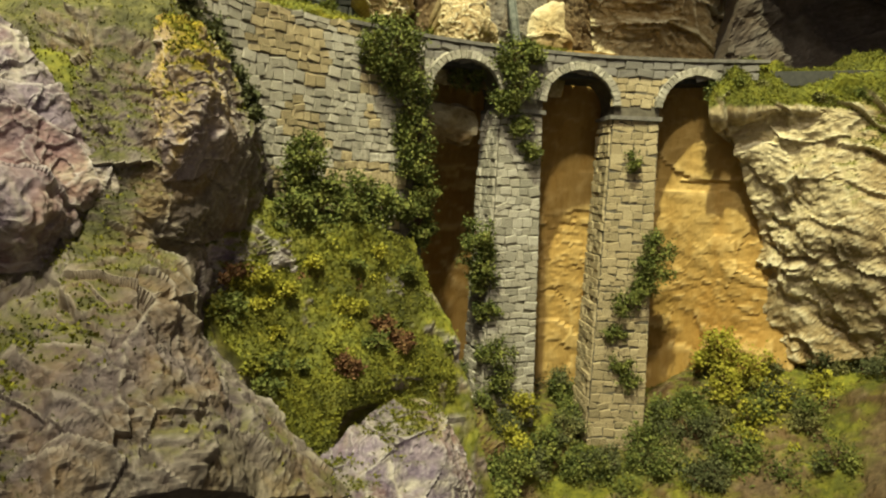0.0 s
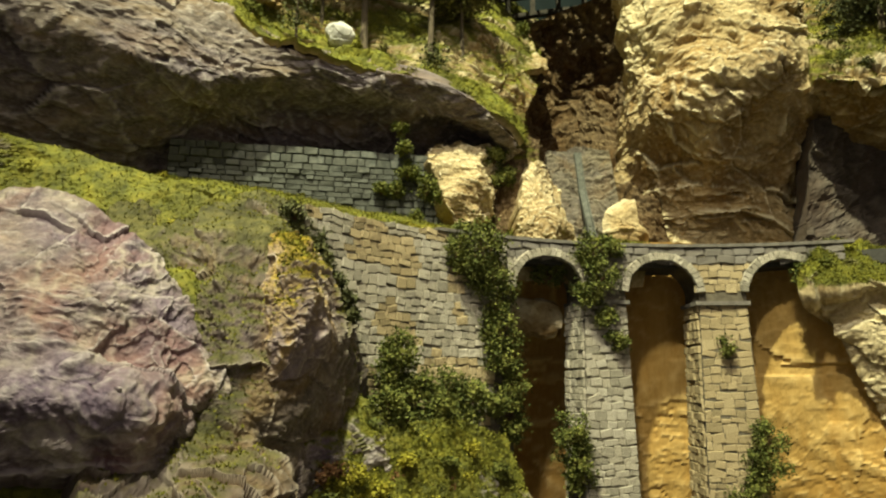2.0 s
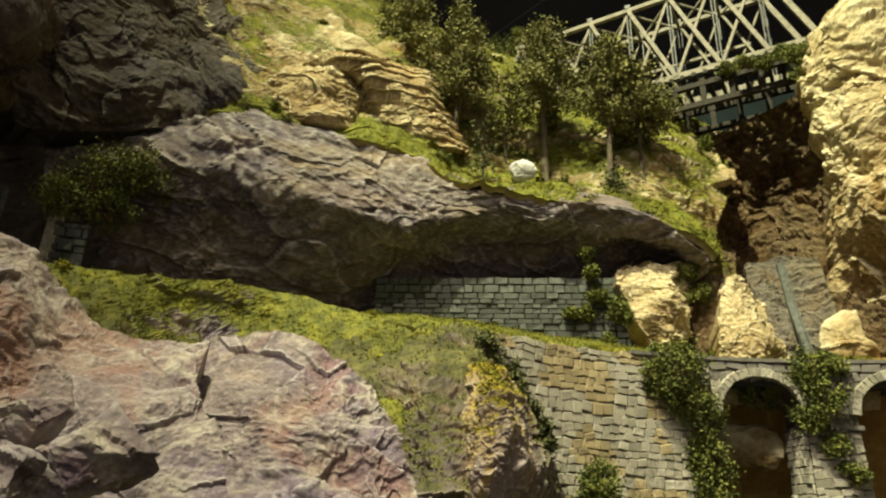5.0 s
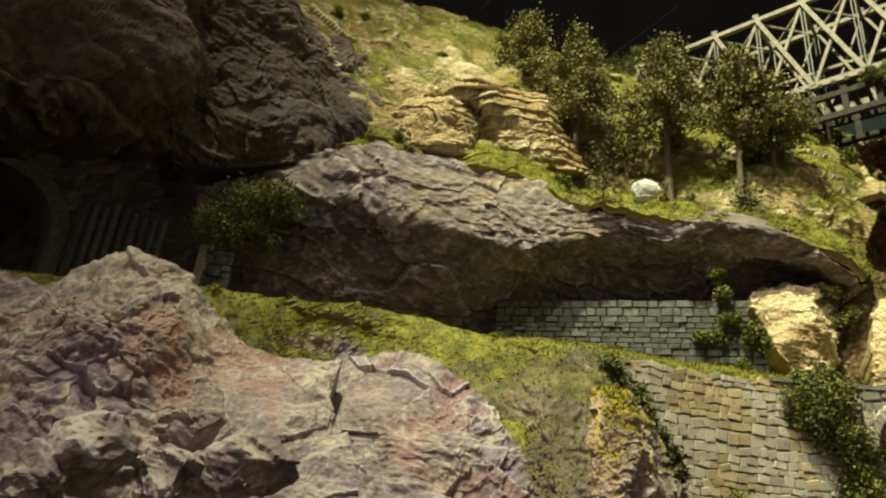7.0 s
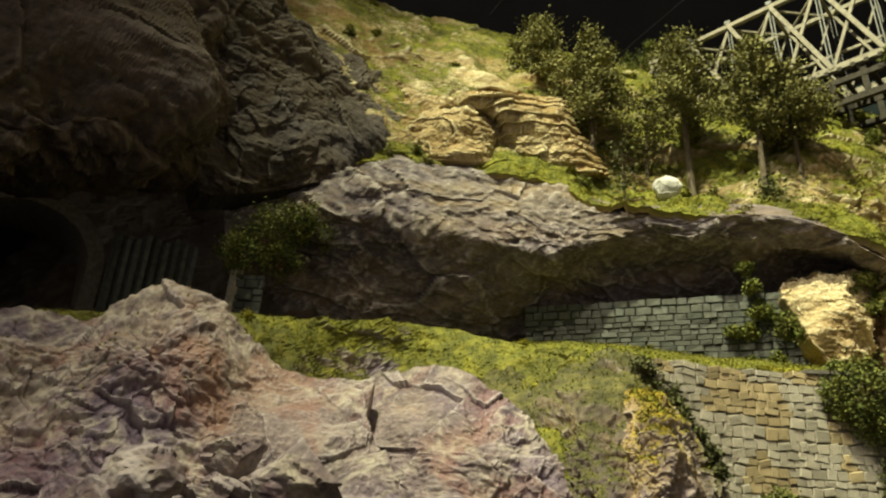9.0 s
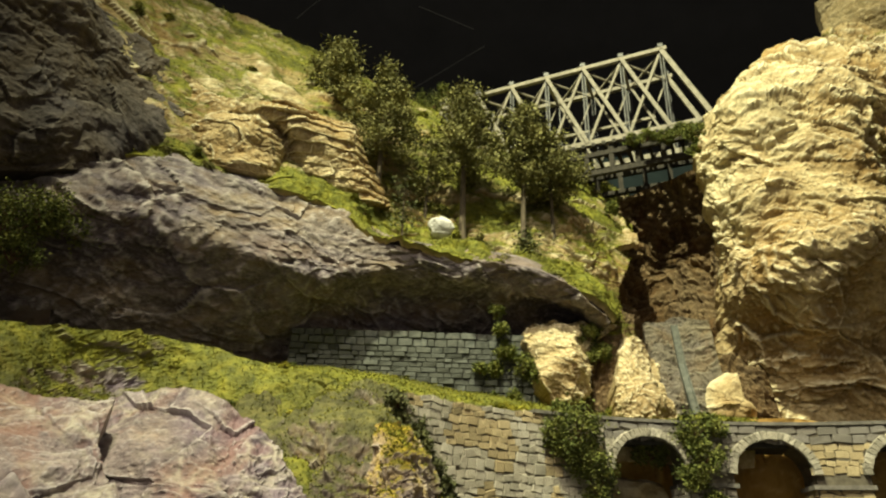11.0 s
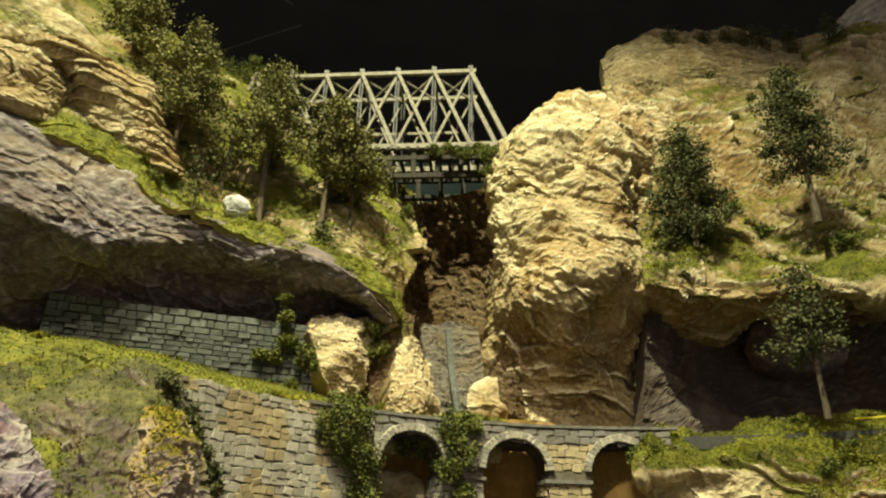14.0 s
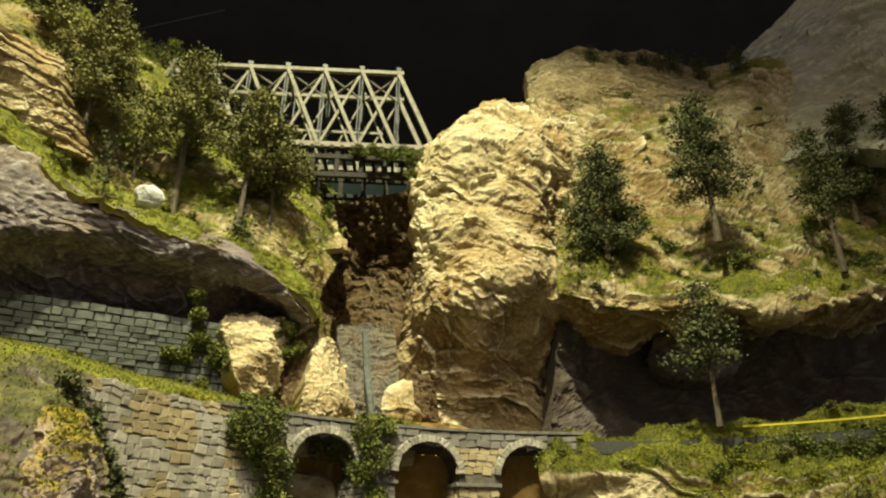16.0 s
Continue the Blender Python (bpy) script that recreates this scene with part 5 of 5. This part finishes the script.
def bush(place, r, material, seed, label, leaf=0.005, flat=0.75, dense=1.0, name="bush", group=""):
    """A loose clump of twigs and small leaves."""
    rng = np.random.default_rng(seed)
    b = thing(name, place, label, "bush" if name == "bush" else "ivy", group)
    bm = bmesh.new()
    pts = []
    n = int(12 * dense) + 4
    for k in range(n):
        d = rng.normal(size=3)
        d /= np.linalg.norm(d)
        d[2] = d[2] * flat + 0.12
        tip = d * r * rng.uniform(0.45, 1.0)
        tube(bm, [(0, 0, -r * 0.5), tuple(tip * 0.5 + rng.normal(size=3) * r * 0.08), tuple(tip)], [r * 0.03, r * 0.02, r * 0.006], 4)
        m = int(min(150, 1500 * r / 0.02 / n * 0.9) * dense) + 10
        pts.append(tip + rng.normal(size=(m, 3)) * r * 0.20)
    part("stem", bm, TWIG, b)
    verts, faces = leaves(np.concatenate(pts), leaf * 0.76, rng)
    foliage = arrays_object("foliage", verts, faces, material)
    foliage.parent = b
    return b


for k, (p, r) in enumerate([
    ((-0.064, 0.761, 1.440), 0.0291),
    ((-0.057, 0.766, 1.413), 0.0245),
    ((-0.047, 0.773, 1.380), 0.0223),
    ((-0.041, 0.776, 1.346), 0.0213),
    ((-0.035, 0.780, 1.311), 0.0202),
    ((-0.029, 0.784, 1.283), 0.0179),
    ((-0.029, 0.783, 1.251), 0.0154),
    ((-0.022, 0.788, 1.232), 0.0129),
    ((-0.087, 0.745, 1.439), 0.0154),
    ((-0.081, 0.749, 1.425), 0.0131),
    ((0.075, 0.831, 1.449), 0.0199),
    ((0.083, 0.834, 1.423), 0.0213),
    ((0.077, 0.832, 1.395), 0.0187),
    ((0.093, 0.837, 1.369), 0.0135),
    ((0.103, 0.840, 1.456), 0.0147),
    ((0.105, 0.841, 1.340), 0.0122),
    ((0.048, 0.821, 1.225), 0.0188),
    ((0.051, 0.822, 1.195), 0.0176),
    ((0.054, 0.824, 1.174), 0.0150),
    ((0.078, 0.832, 1.082), 0.0208),
    ((0.083, 0.834, 1.045), 0.0182),
    ((0.063, 0.827, 1.132), 0.0123),
    ((0.073, 0.831, 1.016), 0.0210),
    ((0.288, 0.861, 1.225), 0.0184),
    ((0.281, 0.862, 1.192), 0.0199),
    ((0.268, 0.862, 1.166), 0.0171),
    ((0.247, 0.862, 1.143), 0.0157),
    ((0.236, 0.861, 1.102), 0.0129),
    ((0.247, 0.862, 1.064), 0.0144),
    ((0.260, 0.862, 1.042), 0.0130),
    ((0.245, 0.862, 1.330), 0.0112),
    ((0.350, 0.855, 1.418), 0.0178),
    ((0.364, 0.852, 1.428), 0.0150),
]):
    q = Vector((CX, CY, p[2])) - Vector(p)
    q = Vector(p) + q.normalized() * r * 0.25
    bush(q, r * 1.22, LEAF_GREEN, 100 + k, "dark green ivy clinging to the viaduct stones", 0.0046, 0.95, 1.25, name="ivy", group="ivy on the viaduct")
for k, (p, r) in enumerate([
    ((0.009, 0.845, 1.437), 0.018),
    ((0.022, 0.845, 1.426), 0.021),
    ((0.036, 0.845, 1.435), 0.016),
    ((0.020, 0.850, 1.443), 0.016),
]):
    bush(p, r, LEAF_GREEN, 160 + k, "green bush growing behind the first arch")
for k, (p, r) in enumerate([
    ((-0.135, 0.670, 1.314), 0.0249),
    ((-0.148, 0.670, 1.289), 0.0239),
    ((-0.122, 0.670, 1.276), 0.0262),
    ((-0.143, 0.640, 1.263), 0.0209),
    ((-0.093, 0.700, 1.276), 0.0251),
    ((-0.069, 0.720, 1.274), 0.0235),
    ((-0.101, 0.680, 1.257), 0.0233),
    ((-0.049, 0.745, 1.262), 0.0182),
    ((-0.120, 0.650, 1.247), 0.0191),
    ((-0.156, 0.620, 1.238), 0.0152),
    ((-0.076, 0.710, 1.245), 0.0197),
]):
    bush(p, r, LEAF_GREEN, 200 + k, "green bush at the foot of the stone wall", group="bushes on the slope")
for k, (p, r) in enumerate([
    ((-0.233, 0.599, 1.452), 0.013),
    ((-0.225, 0.606, 1.437), 0.013),
    ((-0.214, 0.602, 1.420), 0.014),
    ((-0.205, 0.608, 1.402), 0.014),
    ((-0.197, 0.614, 1.384), 0.013),
    ((-0.190, 0.618, 1.366), 0.015),
    ((-0.184, 0.622, 1.350), 0.013),
]):
    bush(p, r, LEAF_BLACK, 190 + k, "dark green shrub along the end of the stone wall", group="bushes on the slope")
for k, (p, r) in enumerate([
    ((-0.105, 0.660, 1.228), 0.0141),
    ((-0.076, 0.680, 1.196), 0.0168),
    ((-0.164, 0.575, 1.208), 0.0142),
    ((-0.160, 0.570, 1.184), 0.0142),
    ((-0.140, 0.590, 1.191), 0.0117),
    ((-0.122, 0.620, 1.213), 0.0102),
    ((-0.068, 0.700, 1.211), 0.0138),
    ((-0.143, 0.560, 1.158), 0.0112),
    ((-0.089, 0.620, 1.152), 0.0093),
    ((-0.177, 0.560, 1.200), 0.0102),
]):
    bush(p, r, LEAF_YELLOW, 230 + k, "yellow-green shrub in the grass", 0.0042, 0.6, 0.7, group="bushes on the slope")
for k, (p, r) in enumerate([
    ((-0.095, 0.655, 1.185), 0.0162),
    ((-0.114, 0.640, 1.179), 0.0138),
    ((-0.183, 0.555, 1.207), 0.0092),
    ((-0.132, 0.620, 1.197), 0.0133),
    ((0.146, 0.800, 0.940), 0.0177),
]):
    bush(p, r, LEAF_RED, 250 + k, "rusty brown shrub with bare twigs", 0.004, 0.7, 0.5, group="bushes on the slope")
for k, (p, r) in enumerate([
    ((0.379, 0.860, 1.094), 0.0287),
    ((0.408, 0.830, 1.076), 0.0306),
    ((0.384, 0.820, 1.049), 0.0276),
    ((0.438, 0.800, 1.047), 0.0296),
    ((0.459, 0.770, 1.020), 0.0299),
    ((0.395, 0.780, 1.010), 0.0317),
    ((0.482, 0.780, 1.061), 0.0223),
    ((0.500, 0.760, 1.037), 0.0218),
    ((0.082, 0.840, 0.998), 0.0241),
    ((0.115, 0.820, 1.010), 0.0207),
    ((0.107, 0.790, 0.981), 0.0228),
    ((0.082, 0.820, 0.983), 0.0208),
    ((0.428, 0.730, 0.992), 0.0248),
    ((0.369, 0.870, 1.072), 0.0189),
]):
    bush(p, r, LEAF_YELLOW, 260 + k, "yellow autumn bush on the ravine floor", 0.0055, 0.8, 0.55, group="bushes in the ravine")
for k, (p, r) in enumerate([
    ((0.307, 0.870, 0.984), 0.0294),
    ((0.338, 0.840, 0.972), 0.0327),
    ((0.367, 0.820, 0.995), 0.0277),
    ((0.305, 0.800, 0.949), 0.0340),
    ((0.342, 0.760, 0.952), 0.0350),
    ((0.387, 0.730, 0.964), 0.0349),
    ((0.450, 0.700, 0.983), 0.0335),
    ((0.499, 0.700, 1.012), 0.0297),
    ((0.481, 0.660, 0.990), 0.0316),
    ((0.092, 0.760, 0.957), 0.0323),
    ((0.070, 0.720, 0.947), 0.0271),
    ((0.236, 0.780, 0.928), 0.0293),
    ((0.185, 0.930, 1.002), 0.0203),
    ((0.508, 0.730, 1.048), 0.0246),
    ((0.190, 0.900, 0.963), 0.0228),
    ((0.414, 0.700, 0.983), 0.0358),
    ((0.368, 0.760, 0.981), 0.0323),
    ((0.282, 0.830, 0.960), 0.0352),
    ((0.479, 0.720, 1.009), 0.0306),
    ((0.357, 0.860, 1.012), 0.0261),
    ((0.408, 0.800, 1.033), 0.0270),
    ((0.137, 0.800, 0.970), 0.0244),
    ((0.202, 0.800, 0.949), 0.0245),
]):
    bush(p, r, LEAF_GREEN, 290 + k, "dense green bush on the ravine floor", 0.0055, 0.8, 1.0, group="bushes in the ravine")
for k, (p, r) in enumerate([
    ((-0.180, 0.860, 1.641), 0.0116),
    ((-0.173, 0.860, 1.611), 0.0131),
    ((-0.169, 0.870, 1.580), 0.0163),
    ((-0.144, 0.880, 1.557), 0.0195),
    ((-0.184, 0.870, 1.554), 0.0145),
    ((-0.206, 0.860, 1.551), 0.0128),
    ((-0.049, 0.920, 1.613), 0.0188),
    ((-0.036, 0.930, 1.585), 0.0188),
    ((-0.066, 0.920, 1.604), 0.0120),
    ((-0.117, 0.870, 1.539), 0.0112),
    ((-0.090, 0.860, 1.493), 0.0109),
    ((-0.154, 0.860, 1.511), 0.0094),
    ((-0.662, 0.519, 1.674), 0.0325),
    ((-0.685, 0.490, 1.679), 0.0279),
    ((-0.694, 0.445, 1.652), 0.0444),
    ((-0.673, 0.473, 1.672), 0.0376),
    ((-0.712, 0.419, 1.621), 0.0318),
    ((-0.682, 0.462, 1.616), 0.0293),
]):
    bush(p, r, LEAF_GREEN, 330 + k, "dark green shrub hanging at the rock foot", 0.0048, group="bushes at the ledge")
for k, (p, r) in enumerate([
    ((0.079, 1.100, 2.075), 0.0181),
    ((0.114, 1.100, 2.071), 0.0181),
    ((0.147, 1.090, 2.068), 0.0202),
    ((0.173, 1.080, 2.055), 0.0244),
    ((0.189, 1.080, 2.036), 0.0220),
    ((0.166, 1.080, 2.016), 0.0175),
    ((0.052, 1.120, 2.084), 0.0138),
    ((-0.001, 1.150, 1.947), 0.0159),
    ((-0.035, 1.150, 1.930), 0.0113),
    ((-0.057, 1.140, 1.923), 0.0112),
    ((0.444, 0.900, 1.724), 0.0225),
    ((0.536, 0.900, 1.806), 0.0215),
    ((0.627, 0.900, 1.814), 0.0179),
    ((0.733, 0.850, 1.781), 0.0211),
    ((0.918, 0.860, 1.873), 0.0266),
    ((0.973, 0.820, 1.779), 0.0292),
    ((0.592, 0.930, 1.870), 0.0206),
    ((0.649, 0.700, 1.431), 0.0245),
    ((0.691, 0.680, 1.418), 0.0255),
    ((0.710, 0.640, 1.422), 0.0273),
    ((0.727, 0.680, 1.450), 0.0188),
    ((0.732, 0.620, 1.442), 0.0204),
    ((0.648, 0.680, 1.396), 0.0236),
]):
    bush(p, r, LEAF_GREEN, 360 + k, "green creeper and shrub on the rocks", 0.005, group="shrubs on the right bank")
for k, (p, r) in enumerate([
    ((-0.674, 1.040, 2.315), 0.0335),
    ((-0.431, 1.240, 2.349), 0.0443),
    ((-0.406, 1.260, 2.396), 0.0264),
    ((-0.734, 0.950, 2.215), 0.0222),
]):
    bush(p, r, LEAF_GREEN, 400 + k, "low green shrub on the upper slope", 0.005, group="shrubs on the upper slope")

for k, (p, r) in enumerate([
    ((-0.257, 0.700, 1.463), 0.011),
    ((-0.242, 0.712, 1.463), 0.013),
    ((-0.227, 0.724, 1.463), 0.011),
    ((-0.212, 0.736, 1.468), 0.013),
    ((-0.197, 0.748, 1.468), 0.011),
    ((-0.181, 0.760, 1.468), 0.013),
    ((-0.165, 0.772, 1.473), 0.011),
    ((-0.149, 0.784, 1.476), 0.013),
    ((-0.133, 0.796, 1.475), 0.011),
]):
    bush(p, r, LEAF_YELLOW, 430 + k, "low yellow-green grass tuft above the stone wall", 0.0034, 0.45, 1.2, group="grass tufts by the track")


def scatter(ground, count, low, high, kinds, seed, label, group, flat=0.7, dense=0.6, leaf=0.0042, keep=None):
    """Small shrubs over the mossy parts of a piece of ground."""
    rng = random.Random(seed)
    mossy = ground.data.attributes["moss"].data
    spots = [v.co.copy() for v, m in zip(ground.data.vertices, mossy) if m.value > 0.55 and (keep is None or keep(v.co))]
    for k in range(count if spots else 0):
        r = rng.uniform(low, high)
        bush(rng.choice(spots) + Vector((0, 0, r * 0.35)), r, rng.choice(kinds), seed * 100 + k, label, leaf, flat, dense, group=group)


scatter(grass, 20, 0.007, 0.016, [LEAF_GREEN, LEAF_GREEN, LEAF_YELLOW, LEAF_LIME, LEAF_RED], 7, "small wild shrub on the steep grass slope", "shrubs on the grass slope")
scatter(floor, 60, 0.013, 0.028, [LEAF_GREEN, LEAF_BLACK, LEAF_BLACK, LEAF_DARK], 8, "small shrub in the overgrown ravine", "bushes in the ravine", dense=0.8)
scatter(slope, 44, 0.004, 0.009, [LEAF_GREEN, LEAF_LIME, LEAF_YELLOW], 9, "tuft of grass on the rocky ridge", "grass tufts on the ridge", leaf=0.0032)
scatter(upper, 44, 0.006, 0.015, [LEAF_GREEN, LEAF_LIME, LEAF_DARK], 10, "low shrub on the mossy slope", "shrubs on the upper slope")
scatter(shelf, 40, 0.006, 0.016, [LEAF_GREEN, LEAF_BLACK, LEAF_DARK], 11, "low shrub on the rocky shelf", "shrubs on the shelf", keep=lambda p: p.x < 1.2)
scatter(bank, 34, 0.006, 0.015, [LEAF_GREEN, LEAF_LIME, LEAF_DARK], 12, "low shrub on the mossy bank", "shrubs on the right bank", keep=lambda p: p.x < 0.9)
scatter(trackside, 16, 0.004, 0.008, [LEAF_GREEN, LEAF_YELLOW, LEAF_LIME], 13, "tuft of grass beside the track", "grass tufts by the track", leaf=0.0032)

# ---- moss and grass fibres ----
for k, (pts, nrm) in enumerate(TUFTS):
    rng = np.random.default_rng(70 + k)
    if len(pts) > 36000:
        sel = rng.choice(len(pts), 36000, replace=False)
        pts, nrm = pts[sel], nrm[sel]
    verts, faces = leaves(pts, 0.0025, rng, nrm, 0.9)
    tagged(arrays_object("moss_fibres", verts, faces, LEAF_LIME), "short yellow-green moss fibres on the ground", "moss", kind="stuff")

# ---- road on the right bank and the track bed ----
bm = bmesh.new()
arc_block(bm, 24, 127, DECK - 0.03, DECK - 0.012, RAD + 0.009, RAD + 0.07, 70)
bmesh.ops.recalc_face_normals(bm, faces=bm.faces)
tagged(mesh_object("road", bm, ASPHALT), "dark narrow road bed across the viaduct", "road", kind="structure")
bm = bmesh.new()
arc_block(bm, 24, 53, DECK + 0.001, DECK + 0.0032, RAD + 0.000, RAD + 0.004, 30)
bmesh.ops.recalc_face_normals(bm, faces=bm.faces)
tagged(mesh_object("kerb", bm, PAINT), "yellow painted kerb along the road edge", "kerb", kind="structure")

# ---- tunnel mouth and boards, left ----
def portal():
    c = Vector((-0.952, 0.239, 1.609))
    inward = Vector((c.x, c.y, 0)).normalized()
    tan = Vector((-inward.y, inward.x, 0))
    base = thing("tunnel_portal", c, "dark stone tunnel mouth under the overhanging rock", "tunnel")
    w, h = 0.085, 0.075
    bm = bmesh.new()
    n = 16
    inner = [(-w, -0.12)] + [(-w * math.cos(math.pi * k / n), h * math.sin(math.pi * k / n)) for k in range(n + 1)] + [(w, -0.12)]
    outer = [(x * 1.25, z * 1.3 if z > 0 else z) for x, z in inner]
    rings = []
    for (x, z), (u, v) in zip(inner, outer):
        rings.append([bm.verts.new(tan * a + Vector((0, 0, b)) + inward * e) for a, b, e in ((x, z, 0), (u, v, 0), (u, v, 0.03), (x, z, 0.14))])
    for p, q in zip(rings, rings[1:]):
        for i in range(4):
            bm.faces.new((p[i], p[(i + 1) % 4], q[(i + 1) % 4], q[i]))
    bmesh.ops.recalc_face_normals(bm, faces=bm.faces)
    part("arch_ring", bm, STONE_DARK, base)
    # black sheet put in for the darkness inside the tunnel
    bm = bmesh.new()
    vs = [bm.verts.new(tan * a * 0.14 + Vector((0, 0, b)) + inward * 0.13) for a, b in ((-1, -0.14), (1, -0.14), (1, 0.1), (-1, 0.1))]
    bm.faces.new(vs)
    part("tunnel_dark", bm, BLACK, base)
    fence = thing("plank_wall", c, "grey-blue upright boards beside the tunnel", "fence")
    a, b = Vector((-0.841, 0.308, 1.533)), Vector((-0.775, 0.394, 1.552))
    top = 1.638
    for k in range(9):
        p = a.lerp(b, (k + 0.5) / 9)
        bm = bmesh.new()
        beam(bm, (p.x, p.y, a.z - 0.03), (p.x, p.y, top - 0.004 * (k % 3)), 0.0145, 0.006)
        local_part("board", bm, STONE_BLUE, fence)
    q = Vector((-0.730, 0.429, 1.549))
    post = thing("stone_post", q, "pale stone post by a short wall", "post")
    bm = bmesh.new()
    beam(bm, q - Vector((0, 0, 0.02)), q + Vector((0.004, 0, 0.075)), 0.012, 0.012)
    local_part("shaft", bm, STONE_GREY, post)
    r = Vector((-0.699, 0.456, 1.553))
    lay(straight_stones(q, r, q.z - 0.02, q.z + 0.045, random.Random(8), STONE_BLUE, 0.011, 0.018), post, post.location)


portal()

# ---- dressed stones of the viaduct ----
def viaduct_stones():
    rng = random.Random(21)
    parts = {o.name.split(".")[0]: o for o in viaduct.children}
    piers = [o for o in viaduct.children if o.name.startswith("pier")]
    origin = viaduct.location

    def tone(a, z):
        n = noise.noise(arc(a, RAD, z) * 22)
        return STONE_TAN if n > 0.10 else STONE_GREY

    wall = curved_stones(lambda z: (120.2 + (1.452 - z) * 12, RAD), lambda z: (147.5, RAD), 1.14, DECK - 0.003, rng, tone)
    wall.sort(key=lambda s: -s[0].translation.z)
    lay(wall, parts["retaining_wall"], origin)
    for (hi, lo), ob, mat in zip(PIERS, piers, (STONE_GREY, STONE_TAN)):
        def low(z, lo=lo):
            f = (SPRING - z) / (SPRING - 0.88)
            return lo - 1.1 * f, RAD - 0.012 * f
        def high(z, hi=hi):
            f = (SPRING - z) / (SPRING - 0.88)
            return hi + 1.1 * f, RAD - 0.012 * f
        spots = curved_stones(low, high, 0.89, SPRING - 0.016, rng, lambda a, z: mat, 0.0100, 0.0150)
        spots.sort(key=lambda s: -s[0].translation.z)
        lay(spots, ob, origin)
        flank, z = [], 0.89
        while z < SPRING - 0.02:
            a, r = high(z + 0.016)
            flank += straight_stones(arc(a + 0.03, RAD + DEPTH, 0), arc(a + 0.03, r, 0), z, min(z + 0.032, SPRING - 0.014), rng, mat, 0.0090, 0.0140, 0.003)
            z += 0.032
        lay(flank, ob, origin, 100)

    def solid(a, z):
        return z > intrados(a) + (0.012 if any(l < a < h for h, l in ARCHES) else -0.005)

    sp = curved_stones(lambda z: (77.2, RAD), lambda z: (120.2, RAD), SPRING + 0.001, DECK - 0.026, rng, lambda a, z: STONE_TAN if a < 98 else STONE_GREY, keep=solid)
    lay(sp, parts["spandrel_wall"], origin)
    para = curved_stones(lambda z: (76.6, RAD), lambda z: (120.2, RAD), DECK - 0.026, DECK - 0.005, rng, lambda a, z: STONE_DARK, 0.0105, 0.020, depth=0.003)
    lay(para, parts["coping"], origin)
    ring = []
    for hi, lo in ARCHES:
        half = (hi - lo) / 2
        for k in range(23):
            t = math.pi * (k + 0.5) / 23
            a = (hi + lo) / 2 + half * math.cos(t) * 1.05
            z = SPRING + (CROWN - SPRING) * math.sin(t) + 0.0045 * math.sin(t) + 0.001
            c = arc(a, RAD - 0.001, z)
            out = (Vector((CX, CY, c.z)) - c).normalized()
            tan = Vector((-out.y, out.x, 0))
            m = Matrix.Identity(4)
            for col, v in enumerate((tan * 0.0068, out * 0.006, Vector((0, 0, 0.0115)))):
                for row in range(3):
                    m[row][col] = v[row]
            turn = math.atan2(math.cos(t) * radians(half) * RAD * 1.0, math.sin(t) * (CROWN - SPRING) + 1e-6)
            ring.append((Matrix.Translation(c) @ Matrix.Rotation(turn, 4, out) @ m, STONE_GREY))
    lay(ring, parts["spandrel_wall"], origin, name="voussoir")


viaduct_stones()

# ---- thin rails under the dark ceiling ----
for a, b in (((-1.667, 2.300, 3.959), (-1.165, 2.300, 3.574)), ((-0.849, 2.200, 3.221), (-0.517, 2.200, 3.393)), ((-1.456, 2.100, 3.697), (-1.262, 2.100, 3.854)), ((-0.866, 2.250, 3.771), (-0.582, 2.250, 3.554))):
    r = thing("ceiling_rail", a, "thin grey-blue rail under the dark ceiling", "rail")
    bm = bmesh.new()
    beam(bm, a, b, 0.004, 0.004)
    local_part("bar", bm, STONE_BLUE, r)
a, b = Vector((-1.368, 1.060, 2.893)), Vector((-1.104, 1.200, 2.754))
board = thing("board_edge", a, "pale blue edge of the board behind the slope", "board")
bm = bmesh.new()
beam(bm, a, b, 0.02, 0.012)
local_part("edge", bm, PALE_BLUE, board)
